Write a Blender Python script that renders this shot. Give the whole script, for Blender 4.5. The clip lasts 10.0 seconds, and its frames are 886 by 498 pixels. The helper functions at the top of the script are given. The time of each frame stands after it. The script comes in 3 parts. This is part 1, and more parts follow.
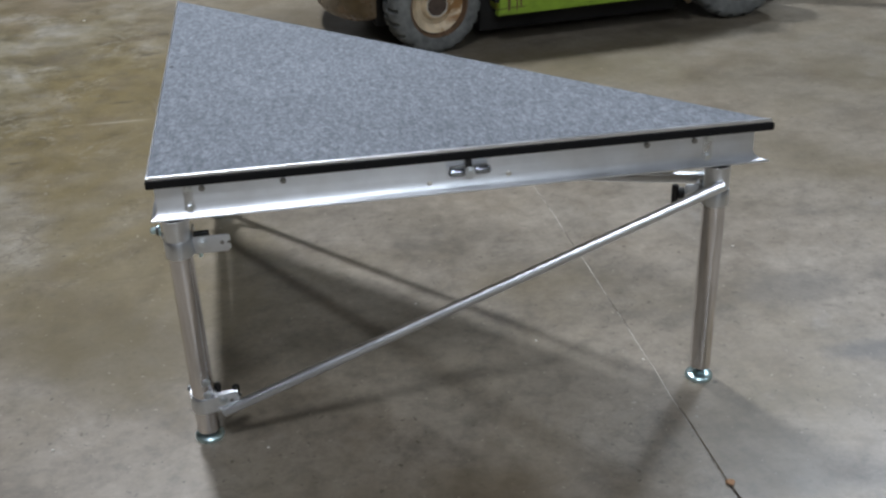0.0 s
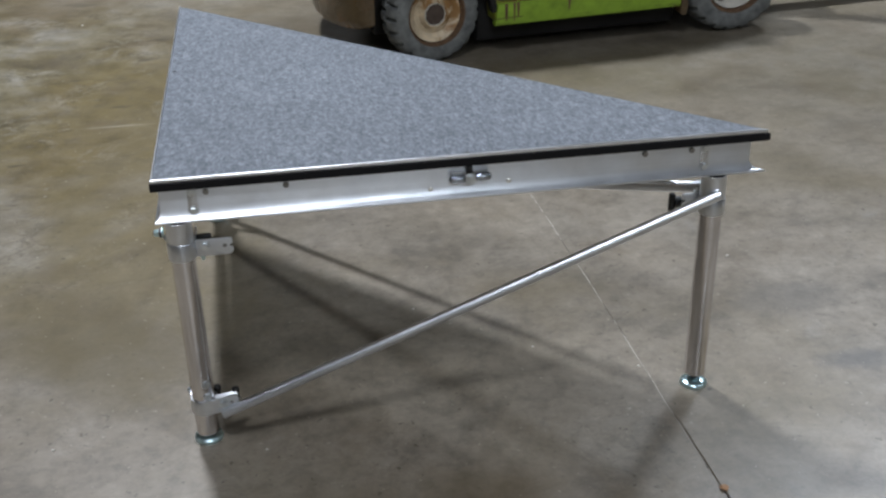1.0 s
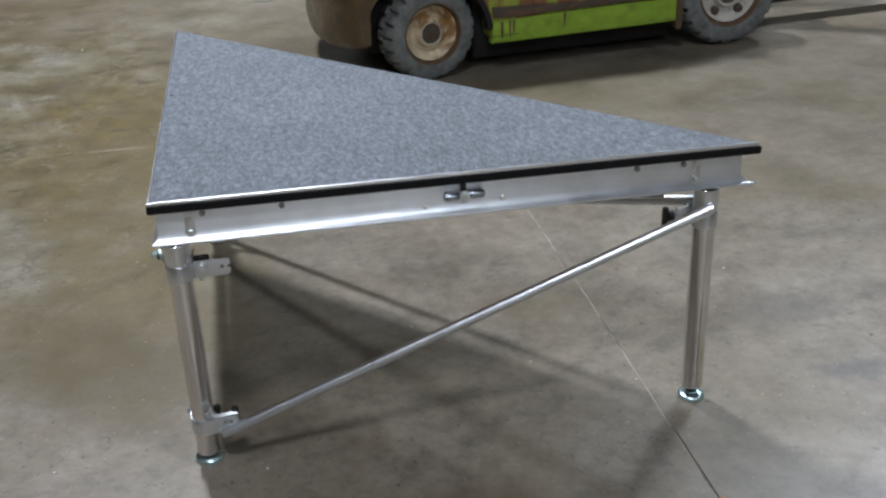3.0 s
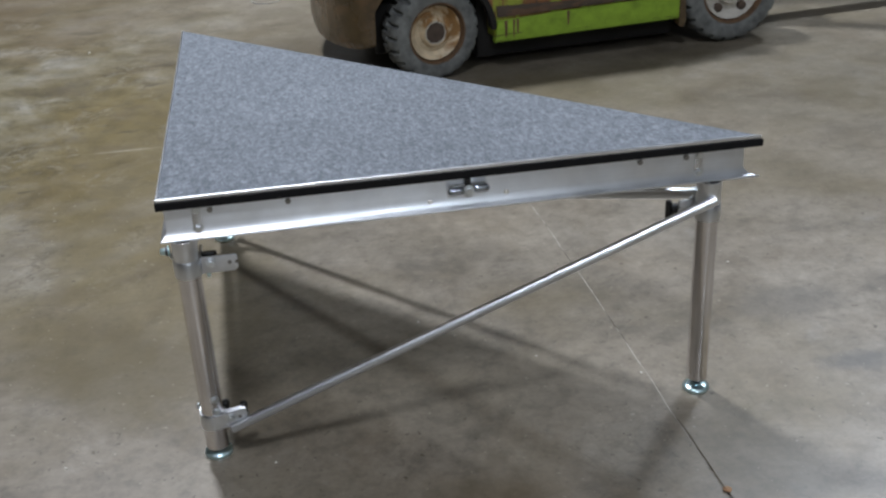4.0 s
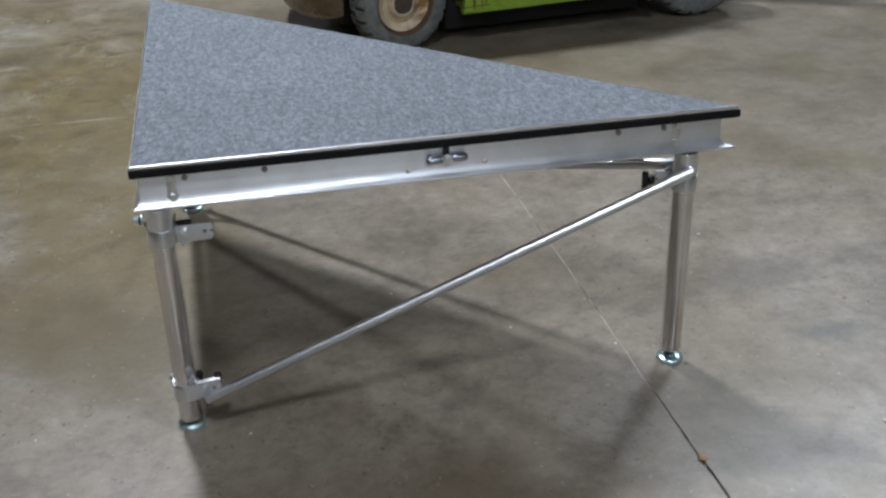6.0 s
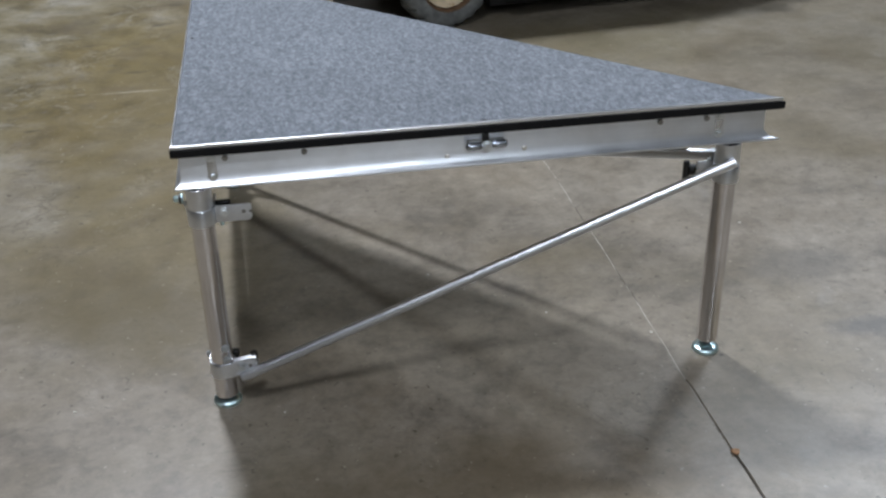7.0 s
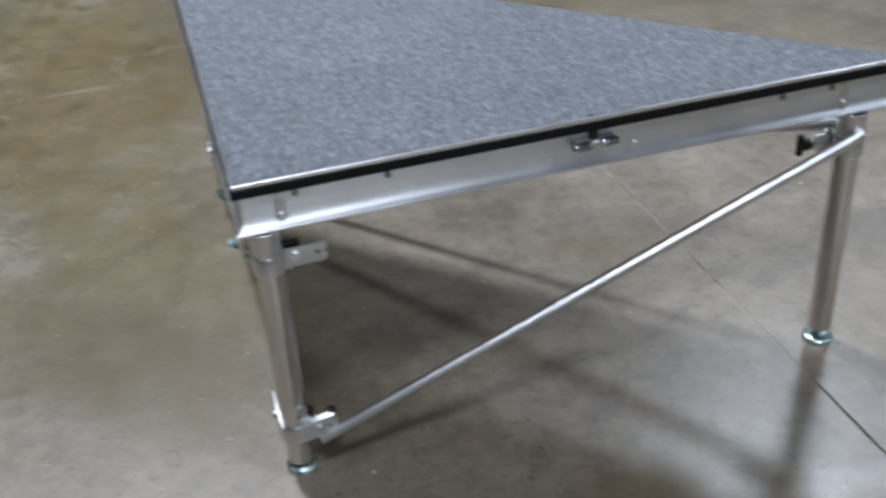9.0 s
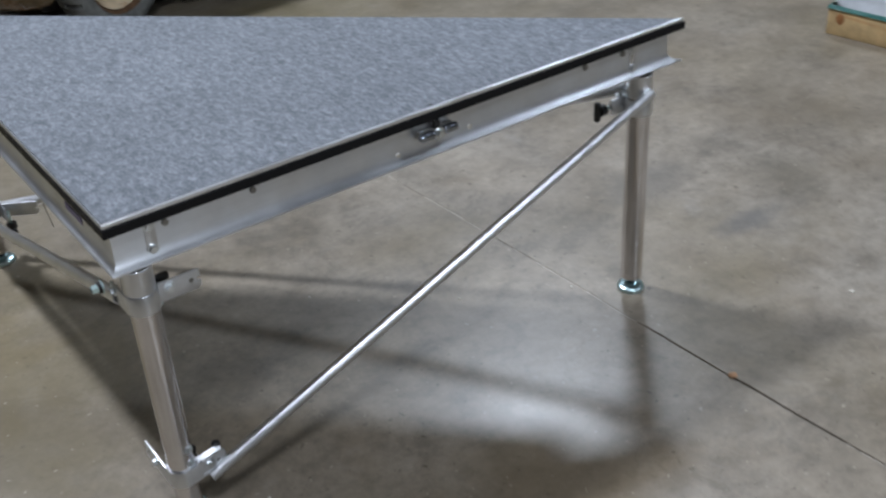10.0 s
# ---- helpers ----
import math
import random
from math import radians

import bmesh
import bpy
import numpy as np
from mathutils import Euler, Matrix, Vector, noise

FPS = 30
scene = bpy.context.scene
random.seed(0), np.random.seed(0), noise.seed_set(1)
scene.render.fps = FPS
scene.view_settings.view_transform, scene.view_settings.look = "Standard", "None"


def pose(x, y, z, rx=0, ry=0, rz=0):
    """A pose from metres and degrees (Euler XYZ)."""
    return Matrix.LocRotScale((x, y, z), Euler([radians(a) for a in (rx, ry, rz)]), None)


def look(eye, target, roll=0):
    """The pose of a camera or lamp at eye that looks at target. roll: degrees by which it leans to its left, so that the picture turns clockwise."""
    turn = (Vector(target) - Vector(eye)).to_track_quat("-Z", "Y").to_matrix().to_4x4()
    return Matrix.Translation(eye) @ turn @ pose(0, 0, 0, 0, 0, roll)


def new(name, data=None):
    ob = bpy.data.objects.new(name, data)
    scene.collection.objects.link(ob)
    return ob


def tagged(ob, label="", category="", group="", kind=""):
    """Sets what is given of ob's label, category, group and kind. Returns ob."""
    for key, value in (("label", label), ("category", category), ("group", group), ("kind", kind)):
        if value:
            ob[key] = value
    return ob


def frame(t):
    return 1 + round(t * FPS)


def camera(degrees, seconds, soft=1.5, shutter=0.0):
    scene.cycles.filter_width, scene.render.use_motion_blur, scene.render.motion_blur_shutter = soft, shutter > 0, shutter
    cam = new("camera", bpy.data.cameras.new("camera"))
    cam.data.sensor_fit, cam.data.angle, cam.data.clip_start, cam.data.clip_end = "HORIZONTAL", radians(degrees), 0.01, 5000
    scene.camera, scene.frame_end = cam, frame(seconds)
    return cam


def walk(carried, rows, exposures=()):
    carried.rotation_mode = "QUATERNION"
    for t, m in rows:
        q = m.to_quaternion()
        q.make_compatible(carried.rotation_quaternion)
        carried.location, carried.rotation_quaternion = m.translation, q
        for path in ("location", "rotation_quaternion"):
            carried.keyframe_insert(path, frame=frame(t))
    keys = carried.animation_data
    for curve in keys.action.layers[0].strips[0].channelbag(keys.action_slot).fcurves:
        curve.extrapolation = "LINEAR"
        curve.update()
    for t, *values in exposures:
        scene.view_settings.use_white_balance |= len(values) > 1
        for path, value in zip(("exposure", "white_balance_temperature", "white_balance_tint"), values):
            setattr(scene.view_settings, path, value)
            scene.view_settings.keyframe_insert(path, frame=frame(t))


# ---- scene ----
cam = camera(43.45, 10.0, soft=2.4, shutter=0.5)
ROWS = [
    (0, look((0.2742, -1.9347, 1.4538), (0.5232, -0.1927, 0.5033), -2.18)),
    (0.5, look((0.2606, -1.9471, 1.4564), (0.4951, -0.1999, 0.5119), -1.73)),
    (1, look((0.2525, -1.9585, 1.4598), (0.5192, -0.2115, 0.5236), -1.32)),
    (1.5, look((0.2569, -1.9719, 1.4594), (0.5034, -0.2174, 0.5314), -1.84)),
    (2, look((0.2661, -1.9804, 1.4585), (0.4980, -0.2227, 0.5328), -1.76)),
    (2.5, look((0.2707, -1.9798, 1.4626), (0.5302, -0.2214, 0.5457), -1.58)),
    (2.7, look((0.2674, -1.9771, 1.4667), (0.5303, -0.2168, 0.5544), -2.01)),
    (3.8, look((0.2670, -1.9927, 1.4708), (0.5232, -0.2285, 0.5641), -2.78)),
    (4, look((0.2663, -2.0033, 1.4637), (0.5170, -0.2375, 0.5587), -3.00)),
    (4.5, look((0.2652, -2.0034, 1.4643), (0.5106, -0.2363, 0.5604), -2.82)),
    (5, look((0.2659, -1.9957, 1.4640), (0.5364, -0.2311, 0.5623), -2.46)),
    (5.5, look((0.2575, -1.9931, 1.4629), (0.5445, -0.2283, 0.5667), -2.24)),
    (5.8, look((0.2392, -1.9907, 1.4558), (0.5366, -0.2447, 0.5267), -1.95)),
    (6, look((0.2256, -1.9895, 1.4470), (0.5474, -0.2567, 0.5015), -1.71)),
    (6.2, look((0.2189, -1.9892, 1.4474), (0.5077, -0.2540, 0.4959), -2.02)),
    (7.3, look((0.2378, -1.9567, 1.4791), (0.4820, -0.2469, 0.4707), -1.33)),
    (7.5, look((0.1976, -1.9265, 1.4640), (0.5120, -0.2327, 0.4481), -1.26)),
    (7.8, look((0.0991, -1.8876, 1.4578), (0.4774, -0.2070, 0.4418), -3.25)),
    (8, look((0.0313, -1.8515, 1.4557), (0.4147, -0.1778, 0.4303), -3.02)),
    (8.3, look((-0.0246, -1.7875, 1.4409), (0.3461, -0.1145, 0.4095), -2.99)),
    (8.5, look((-0.0407, -1.7105, 1.4278), (0.3056, -0.0457, 0.3749), -4.06)),
    (8.8, look((-0.0727, -1.5724, 1.4323), (0.3066, 0.0939, 0.3932), -4.27)),
    (9, look((-0.0682, -1.5312, 1.4522), (0.3553, 0.0889, 0.3586), -3.91)),
    (9.2, look((-0.1107, -1.4730, 1.4454), (0.4674, 0.0895, 0.3389), -1.96)),
    (9.3, look((-0.1398, -1.4639, 1.4396), (0.5185, 0.0635, 0.3287), -2.18)),
    (9.5, look((-0.2127, -1.4384, 1.4400), (0.5559, 0.0516, 0.3495), -3.31)),
    (9.8, look((-0.3251, -1.4397, 1.4269), (0.5734, -0.0055, 0.3611), -3.72)),
    (10, look((-0.3886, -1.4511, 1.4272), (0.5685, -0.0544, 0.3628), -3.55)),
]
EXPOSURE = -0.01
walk(cam, ROWS, exposures=[(0.0, EXPOSURE, 6500, 11), (8.0, EXPOSURE, 6500, 11), (9.5, EXPOSURE, 6380, 11.5), (10.0, EXPOSURE, 6380, 11.5)])

# ---- light: high-bay lamps under the roof of a hall, and added fill ----
world = bpy.data.worlds.new("world")
world.use_nodes = True
world.node_tree.nodes["Background"].inputs["Color"].default_value = (0.6, 0.65, 0.7, 1)
world.node_tree.nodes["Background"].inputs["Strength"].default_value = 0.008
scene.world = world

LAMP_H = 7.2
# place on plan, watts, radius, colour
COOL, COLD = (0.850, 0.905, 1.0), (0.785, 0.878, 1.0)
LAMPS = [
    (5.42, 5.32, 415, 0.62, COLD),
    (4.40, 6.40, 35, 0.45, COLD),
    (-0.78, 4.50, 690, 0.42, COOL),
    (-0.45, -3.30, 224, 0.70, COOL),
    # unseen fill lamps, added to brighten the beams and the forklift's side
    (-9.70, 2.90, 60, 0.45, COOL),
    (-6.80, -5.40, 40, 0.45, COOL),
    (1.60, -11.0, 370, 0.45, COLD),
    (7.00, -4.00, 135, 0.45, COLD),
]
for lx, ly, watts, rad, tint in LAMPS:
    data = bpy.data.lights.new("high_bay_or_fill", "AREA")
    data.shape, data.size, data.energy, data.color = "DISK", 2 * rad, watts, tint
    lamp = new("high_bay_or_fill", data)
    lamp.matrix_world = pose(lx, ly, LAMP_H)


# ---- materials ----
def shader(name, rough=0.5, metal=0.0, base=(0.5, 0.5, 0.5)):
    mat = bpy.data.materials.new(name)
    mat.use_nodes = True
    nt = mat.node_tree
    bsdf = nt.nodes["Principled BSDF"]
    bsdf.inputs["Roughness"].default_value = rough
    bsdf.inputs["Metallic"].default_value = metal
    bsdf.inputs["Base Color"].default_value = (*base, 1)
    return mat, nt, bsdf


def place(nt, scale=(1, 1, 1), space="Object", turn=0.0):
    tc = nt.nodes.new("ShaderNodeTexCoord")
    mp = nt.nodes.new("ShaderNodeMapping")
    mp.inputs["Scale"].default_value = scale
    mp.inputs["Rotation"].default_value = (0, 0, radians(turn))
    nt.links.new(tc.outputs[space], mp.inputs["Vector"])
    return mp.outputs["Vector"]


def noise_tex(nt, vec, scale, detail=4.0, rough=0.55, distortion=0.0):
    n = nt.nodes.new("ShaderNodeTexNoise")
    n.inputs["Scale"].default_value = scale
    n.inputs["Detail"].default_value = detail
    n.inputs["Roughness"].default_value = rough
    n.inputs["Distortion"].default_value = distortion
    nt.links.new(vec, n.inputs["Vector"])
    return n.outputs["Fac"]


def ramp(nt, fac, *stops):
    r = nt.nodes.new("ShaderNodeValToRGB")
    el = r.color_ramp.elements
    while len(el) < len(stops):
        el.new(0.5)
    for e, (p, c) in zip(el, stops):
        e.position = p
        e.color = (*c, 1) if len(c) == 3 else c
    nt.links.new(fac, r.inputs["Fac"])
    return r.outputs["Color"]


def grey(v):
    return (v, v, v)


def blend(nt, fac, a, b, mode="MIX"):
    m = nt.nodes.new("ShaderNodeMix")
    m.data_type, m.blend_type = "RGBA", mode
    if hasattr(fac, "is_linked"):
        nt.links.new(fac, m.inputs[0])
    else:
        m.inputs[0].default_value = fac
    for k, v in ((6, a), (7, b)):
        if hasattr(v, "is_linked"):
            nt.links.new(v, m.inputs[k])
        else:
            m.inputs[k].default_value = (*v, 1)
    return m.outputs[2]


def bump(nt, bsdf, height, strength, distance=0.002):
    b = nt.nodes.new("ShaderNodeBump")
    b.inputs["Strength"].default_value = strength
    b.inputs["Distance"].default_value = distance
    nt.links.new(height, b.inputs["Height"])
    nt.links.new(b.outputs["Normal"], bsdf.inputs["Normal"])


def ragged_patch(nt, vec, centre, radius, softness, wobble):
    """A mask that is 1 inside a ragged round patch: stain, wear, painted shade."""
    sub = nt.nodes.new("ShaderNodeVectorMath")
    sub.operation = "SUBTRACT"
    nt.links.new(vec, sub.inputs[0])
    sub.inputs[1].default_value = centre
    mul = nt.nodes.new("ShaderNodeVectorMath")
    mul.operation = "MULTIPLY"
    nt.links.new(sub.outputs[0], mul.inputs[0])
    mul.inputs[1].default_value = (1 / radius[0], 1 / radius[1], 0)
    ln = nt.nodes.new("ShaderNodeVectorMath")
    ln.operation = "LENGTH"
    nt.links.new(mul.outputs[0], ln.inputs[0])
    add_n = nt.nodes.new("ShaderNodeMath")
    add_n.operation = "MULTIPLY_ADD"
    nt.links.new(noise_tex(nt, vec, wobble, 7, 0.66, 0.6), add_n.inputs[0])
    add_n.inputs[1].default_value = 1.6
    nt.links.new(ln.outputs["Value"], add_n.inputs[2])
    half = nt.nodes.new("ShaderNodeMath")
    half.operation = "MULTIPLY"
    nt.links.new(add_n.outputs[0], half.inputs[0])
    half.inputs[1].default_value = 0.5
    return ramp(nt, half.outputs[0], (0.90 - softness, grey(1.0)), (0.90, grey(0.0)))


def faded(nt, mask, k):
    return blend(nt, 1.0, mask, grey(k), "MULTIPLY")


def mat_concrete():
    mat, nt, bsdf = shader("concrete")
    v = place(nt)
    streak = place(nt, (0.92, 1.12, 1))
    big = ramp(nt, noise_tex(nt, v, 0.9, 6, 0.6, 0.2), (0.30, (0.194, 0.166, 0.122)), (0.50, (0.232, 0.201, 0.158)), (0.72, (0.260, 0.233, 0.193)))
    cloud = ramp(nt, noise_tex(nt, streak, 4.2, 9, 0.68, 0.25), (0.30, grey(0.62)), (0.48, grey(0.98)), (0.70, grey(1.24)))
    col = blend(nt, 1.0, big, cloud, "MULTIPLY")
    grainy = ramp(nt, noise_tex(nt, v, 19, 8, 0.74, 0.2), (0.33, grey(0.72)), (0.50, grey(1.0)), (0.67, grey(1.19)))
    col = blend(nt, 1.0, col, grainy, "MULTIPLY")
    ochre = ramp(nt, noise_tex(nt, streak, 1.3, 7, 0.64, 0.3), (0.49, grey(0.0)), (0.68, grey(0.50)))
    col = blend(nt, ochre, col, (0.172, 0.140, 0.080))
    # a grimy, olive part of the slab with pale clouds and short dark trowel marks
    zone = ragged_patch(nt, v, (-0.95, 2.7, 0), (1.75, 2.7), 0.40, 1.1)
    patch = noise_tex(nt, place(nt, (0.85, 1.0, 1)), 2.6, 11, 0.70, 0.25)
    grime = ramp(nt, patch, (0.37, (0.078, 0.064, 0.033)), (0.46, (0.138, 0.114, 0.058)), (0.53, (0.190, 0.166, 0.108)), (0.64, (0.268, 0.250, 0.205)))
    col = blend(nt, faded(nt, zone, 0.92), col, grime)
    col = blend(nt, faded(nt, ragged_patch(nt, v, (-0.30, 2.0, 0), (0.55, 1.1), 0.30, 3.0), 0.72), col, (0.140, 0.104, 0.036))
    col = blend(nt, faded(nt, ragged_patch(nt, v, (-0.22, 0.75, 0), (0.42, 0.70), 0.30, 3.6), 0.62), col, (0.152, 0.116, 0.046))
    col = blend(nt, faded(nt, ragged_patch(nt, v, (-0.16, 0.42, 0), (0.46, 0.36), 0.40, 3.2), 0.60), col, (0.142, 0.116, 0.066))
    col = blend(nt, faded(nt, ragged_patch(nt, v, (-1.5, 4.2, 0), (1.5, 1.5), 0.40, 2.0), 0.72), col, (0.110, 0.076, 0.036))
    col = blend(nt, faded(nt, ragged_patch(nt, v, (0.75, 2.0, 0), (0.9, 0.35), 0.40, 3.0), 0.45), col, (0.140, 0.115, 0.075))
    col = blend(nt, faded(nt, ragged_patch(nt, v, (1.79, 0.14, 0), (0.12, 0.17), 0.35, 6.0), 0.55), col, (0.100, 0.088, 0.064))
    # shade beside the sheet stack, painted into the slab's colour
    col = blend(nt, faded(nt, ragged_patch(nt, v, (2.12, 0.36, 0), (0.22, 0.30), 0.40, 4.0), 0.50), col, (0.125, 0.104, 0.074))
    col = blend(nt, faded(nt, ragged_patch(nt, v, (-0.33, 1.93, 0), (0.17, 0.009), 0.40, 6.0), 0.75), col, (0.42, 0.39, 0.31))
    col = blend(nt, faded(nt, ragged_patch(nt, v, (0.55, -0.38, 0), (0.50, 0.26), 0.34, 5.0), 0.58), col, (0.140, 0.104, 0.058))
    col = blend(nt, faded(nt, ragged_patch(nt, v, (1.53, 0.03, 0), (0.13, 0.05), 0.30, 9.0), 0.60), col, (0.085, 0.085, 0.085))
    col = blend(nt, faded(nt, ragged_patch(nt, v, (1.47, 0.33, 0), (0.17, 0.12), 0.30, 7.0), 0.45), col, (0.10, 0.095, 0.085))
    # mottled dirt between the platform and the forklift, darkened too for fading light
    tread = ragged_patch(nt, v, (2.3, 2.0, 0), (1.9, 1.15), 0.45, 1.6)
    col = blend(nt, faded(nt, tread, 0.55), col, blend(nt, 1.0, grime, (0.62, 0.60, 0.56), "MULTIPLY"))
    # a darker brown patch by the forklift's rear end
    col = blend(nt, faded(nt, ragged_patch(nt, v, (0.32, 2.75, 0), (0.55, 1.1), 0.35, 3.0), 0.62), col, (0.112, 0.088, 0.054))
    # wandering thin marks, dark and pale, where the surface has crazed
    wander = noise_tex(nt, place(nt, (0.8, 1.15, 1), turn=22), 5.5, 6, 0.62, 0.5)
    crazed = blend(nt, 1.0, ramp(nt, noise_tex(nt, v, 3.4, 5, 0.62, 0.3), (0.48, grey(0.0)), (0.60, grey(0.9))), ramp(nt, zone, (0.0, grey(0.25)), (1.0, grey(1.0))), "MULTIPLY")
    line = ramp(nt, wander, (0.478, grey(0.0)), (0.492, grey(1.0)), (0.508, grey(0.0)))
    col = blend(nt, blend(nt, 1.0, line, crazed, "MULTIPLY"), col, (0.060, 0.050, 0.032))
    line = ramp(nt, wander, (0.520, grey(0.0)), (0.545, grey(0.7)), (0.565, grey(0.0)))
    col = blend(nt, blend(nt, 1.0, line, crazed, "MULTIPLY"), col, (0.30, 0.28, 0.235))
    mottle = ramp(nt, noise_tex(nt, v, 8.0, 9, 0.76, 0.3), (0.34, grey(0.56)), (0.50, grey(1.0)), (0.66, grey(1.24)))
    col = blend(nt, faded(nt, zone, 0.9), col, blend(nt, 1.0, col, mottle, "MULTIPLY"))
    vein = ramp(nt, noise_tex(nt, place(nt, (0.42, 1.5, 1), turn=-14), 10.0, 5, 0.60, 0.15), (0.585, grey(0.0)), (0.66, grey(1.0)))
    some = ramp(nt, noise_tex(nt, v, 2.3, 4, 0.6, 0.2), (0.47, grey(0.0)), (0.58, grey(1.0)))
    marks = blend(nt, 1.0, vein, some, "MULTIPLY")
    col = blend(nt, faded(nt, blend(nt, 1.0, marks, ramp(nt, zone, (0.0, grey(0.12)), (1.0, grey(1.0))), "MULTIPLY"), 0.85), col, (0.045, 0.040, 0.028))
    dark = ramp(nt, noise_tex(nt, streak, 5.5, 8, 0.74, 0.5), (0.57, grey(0.0)), (0.73, grey(0.34)))
    col = blend(nt, dark, col, (0.095, 0.084, 0.062))
    blotch = ramp(nt, noise_tex(nt, v, 4.2, 7, 0.66, 0.4), (0.52, grey(0.0)), (0.68, grey(0.36)))
    col = blend(nt, blotch, col, (0.128, 0.098, 0.062))
    stroke = ramp(nt, noise_tex(nt, place(nt, (0.85, 1.2, 1)), 13, 7, 0.7, 0.4), (0.57, grey(0.0)), (0.73, grey(0.26)))
    col = blend(nt, stroke, col, (0.105, 0.092, 0.066))
    pale = ramp(nt, noise_tex(nt, v, 8.5, 7, 0.72, 0.4), (0.60, grey(0.0)), (0.78, grey(0.26)))
    col = blend(nt, pale, col, (0.37, 0.36, 0.34))
    pits = ramp(nt, noise_tex(nt, v, 46, 3, 0.55, 0.3), (0.655, grey(0.0)), (0.70, grey(0.75)))
    col = blend(nt, blend(nt, 1.0, pits, ramp(nt, noise_tex(nt, v, 3.1, 5, 0.6), (0.42, grey(0.15)), (0.58, grey(1.0))), "MULTIPLY"), col, (0.070, 0.058, 0.038))
    grit = ramp(nt, noise_tex(nt, place(nt, (1, 1, 1), turn=31), 60, 2, 0.5), (0.70, grey(0.0)), (0.74, grey(0.6)))
    col = blend(nt, grit, col, (0.40, 0.37, 0.30))
    fine = ramp(nt, noise_tex(nt, v, 70, 5, 0.7), (0.35, grey(0.94)), (0.65, grey(1.05)))
    col = blend(nt, 1.0, col, fine, "MULTIPLY")
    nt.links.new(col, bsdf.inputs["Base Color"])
    ro = ramp(nt, noise_tex(nt, v, 3.5, 7, 0.68, 0.5), (0.3, grey(0.28)), (0.7, grey(0.43)))
    # a stretch of the slab that traffic has polished
    ro = blend(nt, ragged_patch(nt, v, (0.66, -0.12, 0), (0.50, 0.40), 0.50, 2.5), ro, grey(0.28))
    nt.links.new(ro, bsdf.inputs["Roughness"])
    bump(nt, bsdf, noise_tex(nt, v, 16, 6, 0.6), 0.10, 0.004)
    return mat


def mat_carpet():
    mat, nt, bsdf = shader("carpet", rough=0.95)
    v = place(nt)
    fibre = noise_tex(nt, place(nt, (1.0, 0.60, 1)), 210, 3, 0.6, 0.5)
    fleck = noise_tex(nt, place(nt, (1.0, 0.52, 1)), 112, 4, 0.66, 0.6)
    c1 = ramp(nt, fleck, (0.32, (0.112, 0.126, 0.143)), (0.51, (0.179, 0.197, 0.221)), (0.70, (0.266, 0.289, 0.319)))
    c2 = ramp(nt, fibre, (0.3, grey(0.80)), (0.7, grey(1.18)))
    col = blend(nt, 1.0, c1, c2, "MULTIPLY")
    wear = ramp(nt, noise_tex(nt, v, 2.3, 4, 0.5), (0.3, grey(0.93)), (0.7, grey(1.06)))
    col = blend(nt, 1.0, col, wear, "MULTIPLY")
    nt.links.new(col, bsdf.inputs["Base Color"])
    bsdf.inputs["Sheen Weight"].default_value = 0.12
    bsdf.inputs["Specular IOR Level"].default_value = 0.15
    bump(nt, bsdf, fibre, 0.6, 0.002)
    return mat


def mat_aluminium(name="aluminium", along=(2, 160, 160), tone=0.90, rough=(0.34, 0.46), cross=None, cast=(0.935, 0.965, 1.0)):
    mat, nt, bsdf = shader(name, metal=1.0)
    v = place(nt, along)
    line = noise_tex(nt, v, 2.0, 4, 0.6)
    col = ramp(nt, line, (0.3, tuple(tone * 0.965 * c for c in cast)), (0.7, tuple(min(1.0, tone * 1.028 * c) for c in cast)))
    smear = ramp(nt, noise_tex(nt, place(nt), 9, 4, 0.6), (0.35, grey(0.88)), (0.6, grey(1.0)))
    nt.links.new(blend(nt, 1.0, col, smear, "MULTIPLY"), bsdf.inputs["Base Color"])
    ro = ramp(nt, noise_tex(nt, place(nt), 14, 4, 0.6), (0.3, grey(rough[0])), (0.7, grey(rough[1])))
    nt.links.new(ro, bsdf.inputs["Roughness"])
    bump(nt, bsdf, line, 0.02, 0.0005)
    if cross:
        tan = nt.nodes.new("ShaderNodeCombineXYZ")
        for k in range(3):
            tan.inputs[k].default_value = cross[k]
        nt.links.new(tan.outputs[0], bsdf.inputs["Tangent"])
        bsdf.inputs["Anisotropic"].default_value = 0.8
    return mat


def mat_plain(name, base, rough, metal=0.0, var=0.12, scale=30, bumpy=0.05):
    mat, nt, bsdf = shader(name, rough, metal)
    n = noise_tex(nt, place(nt), scale, 5, 0.6)
    lo = tuple(c * (1 - var) for c in base)
    hi = tuple(min(1, c * (1 + var)) for c in base)
    nt.links.new(ramp(nt, n, (0.3, lo), (0.7, hi)), bsdf.inputs["Base Color"])
    ro = ramp(nt, noise_tex(nt, place(nt), scale * 0.4, 3, 0.5), (0.3, grey(rough * 0.85)), (0.7, grey(min(1, rough * 1.15))))
    nt.links.new(ro, bsdf.inputs["Roughness"])
    bump(nt, bsdf, n, bumpy, 0.001)
    return mat


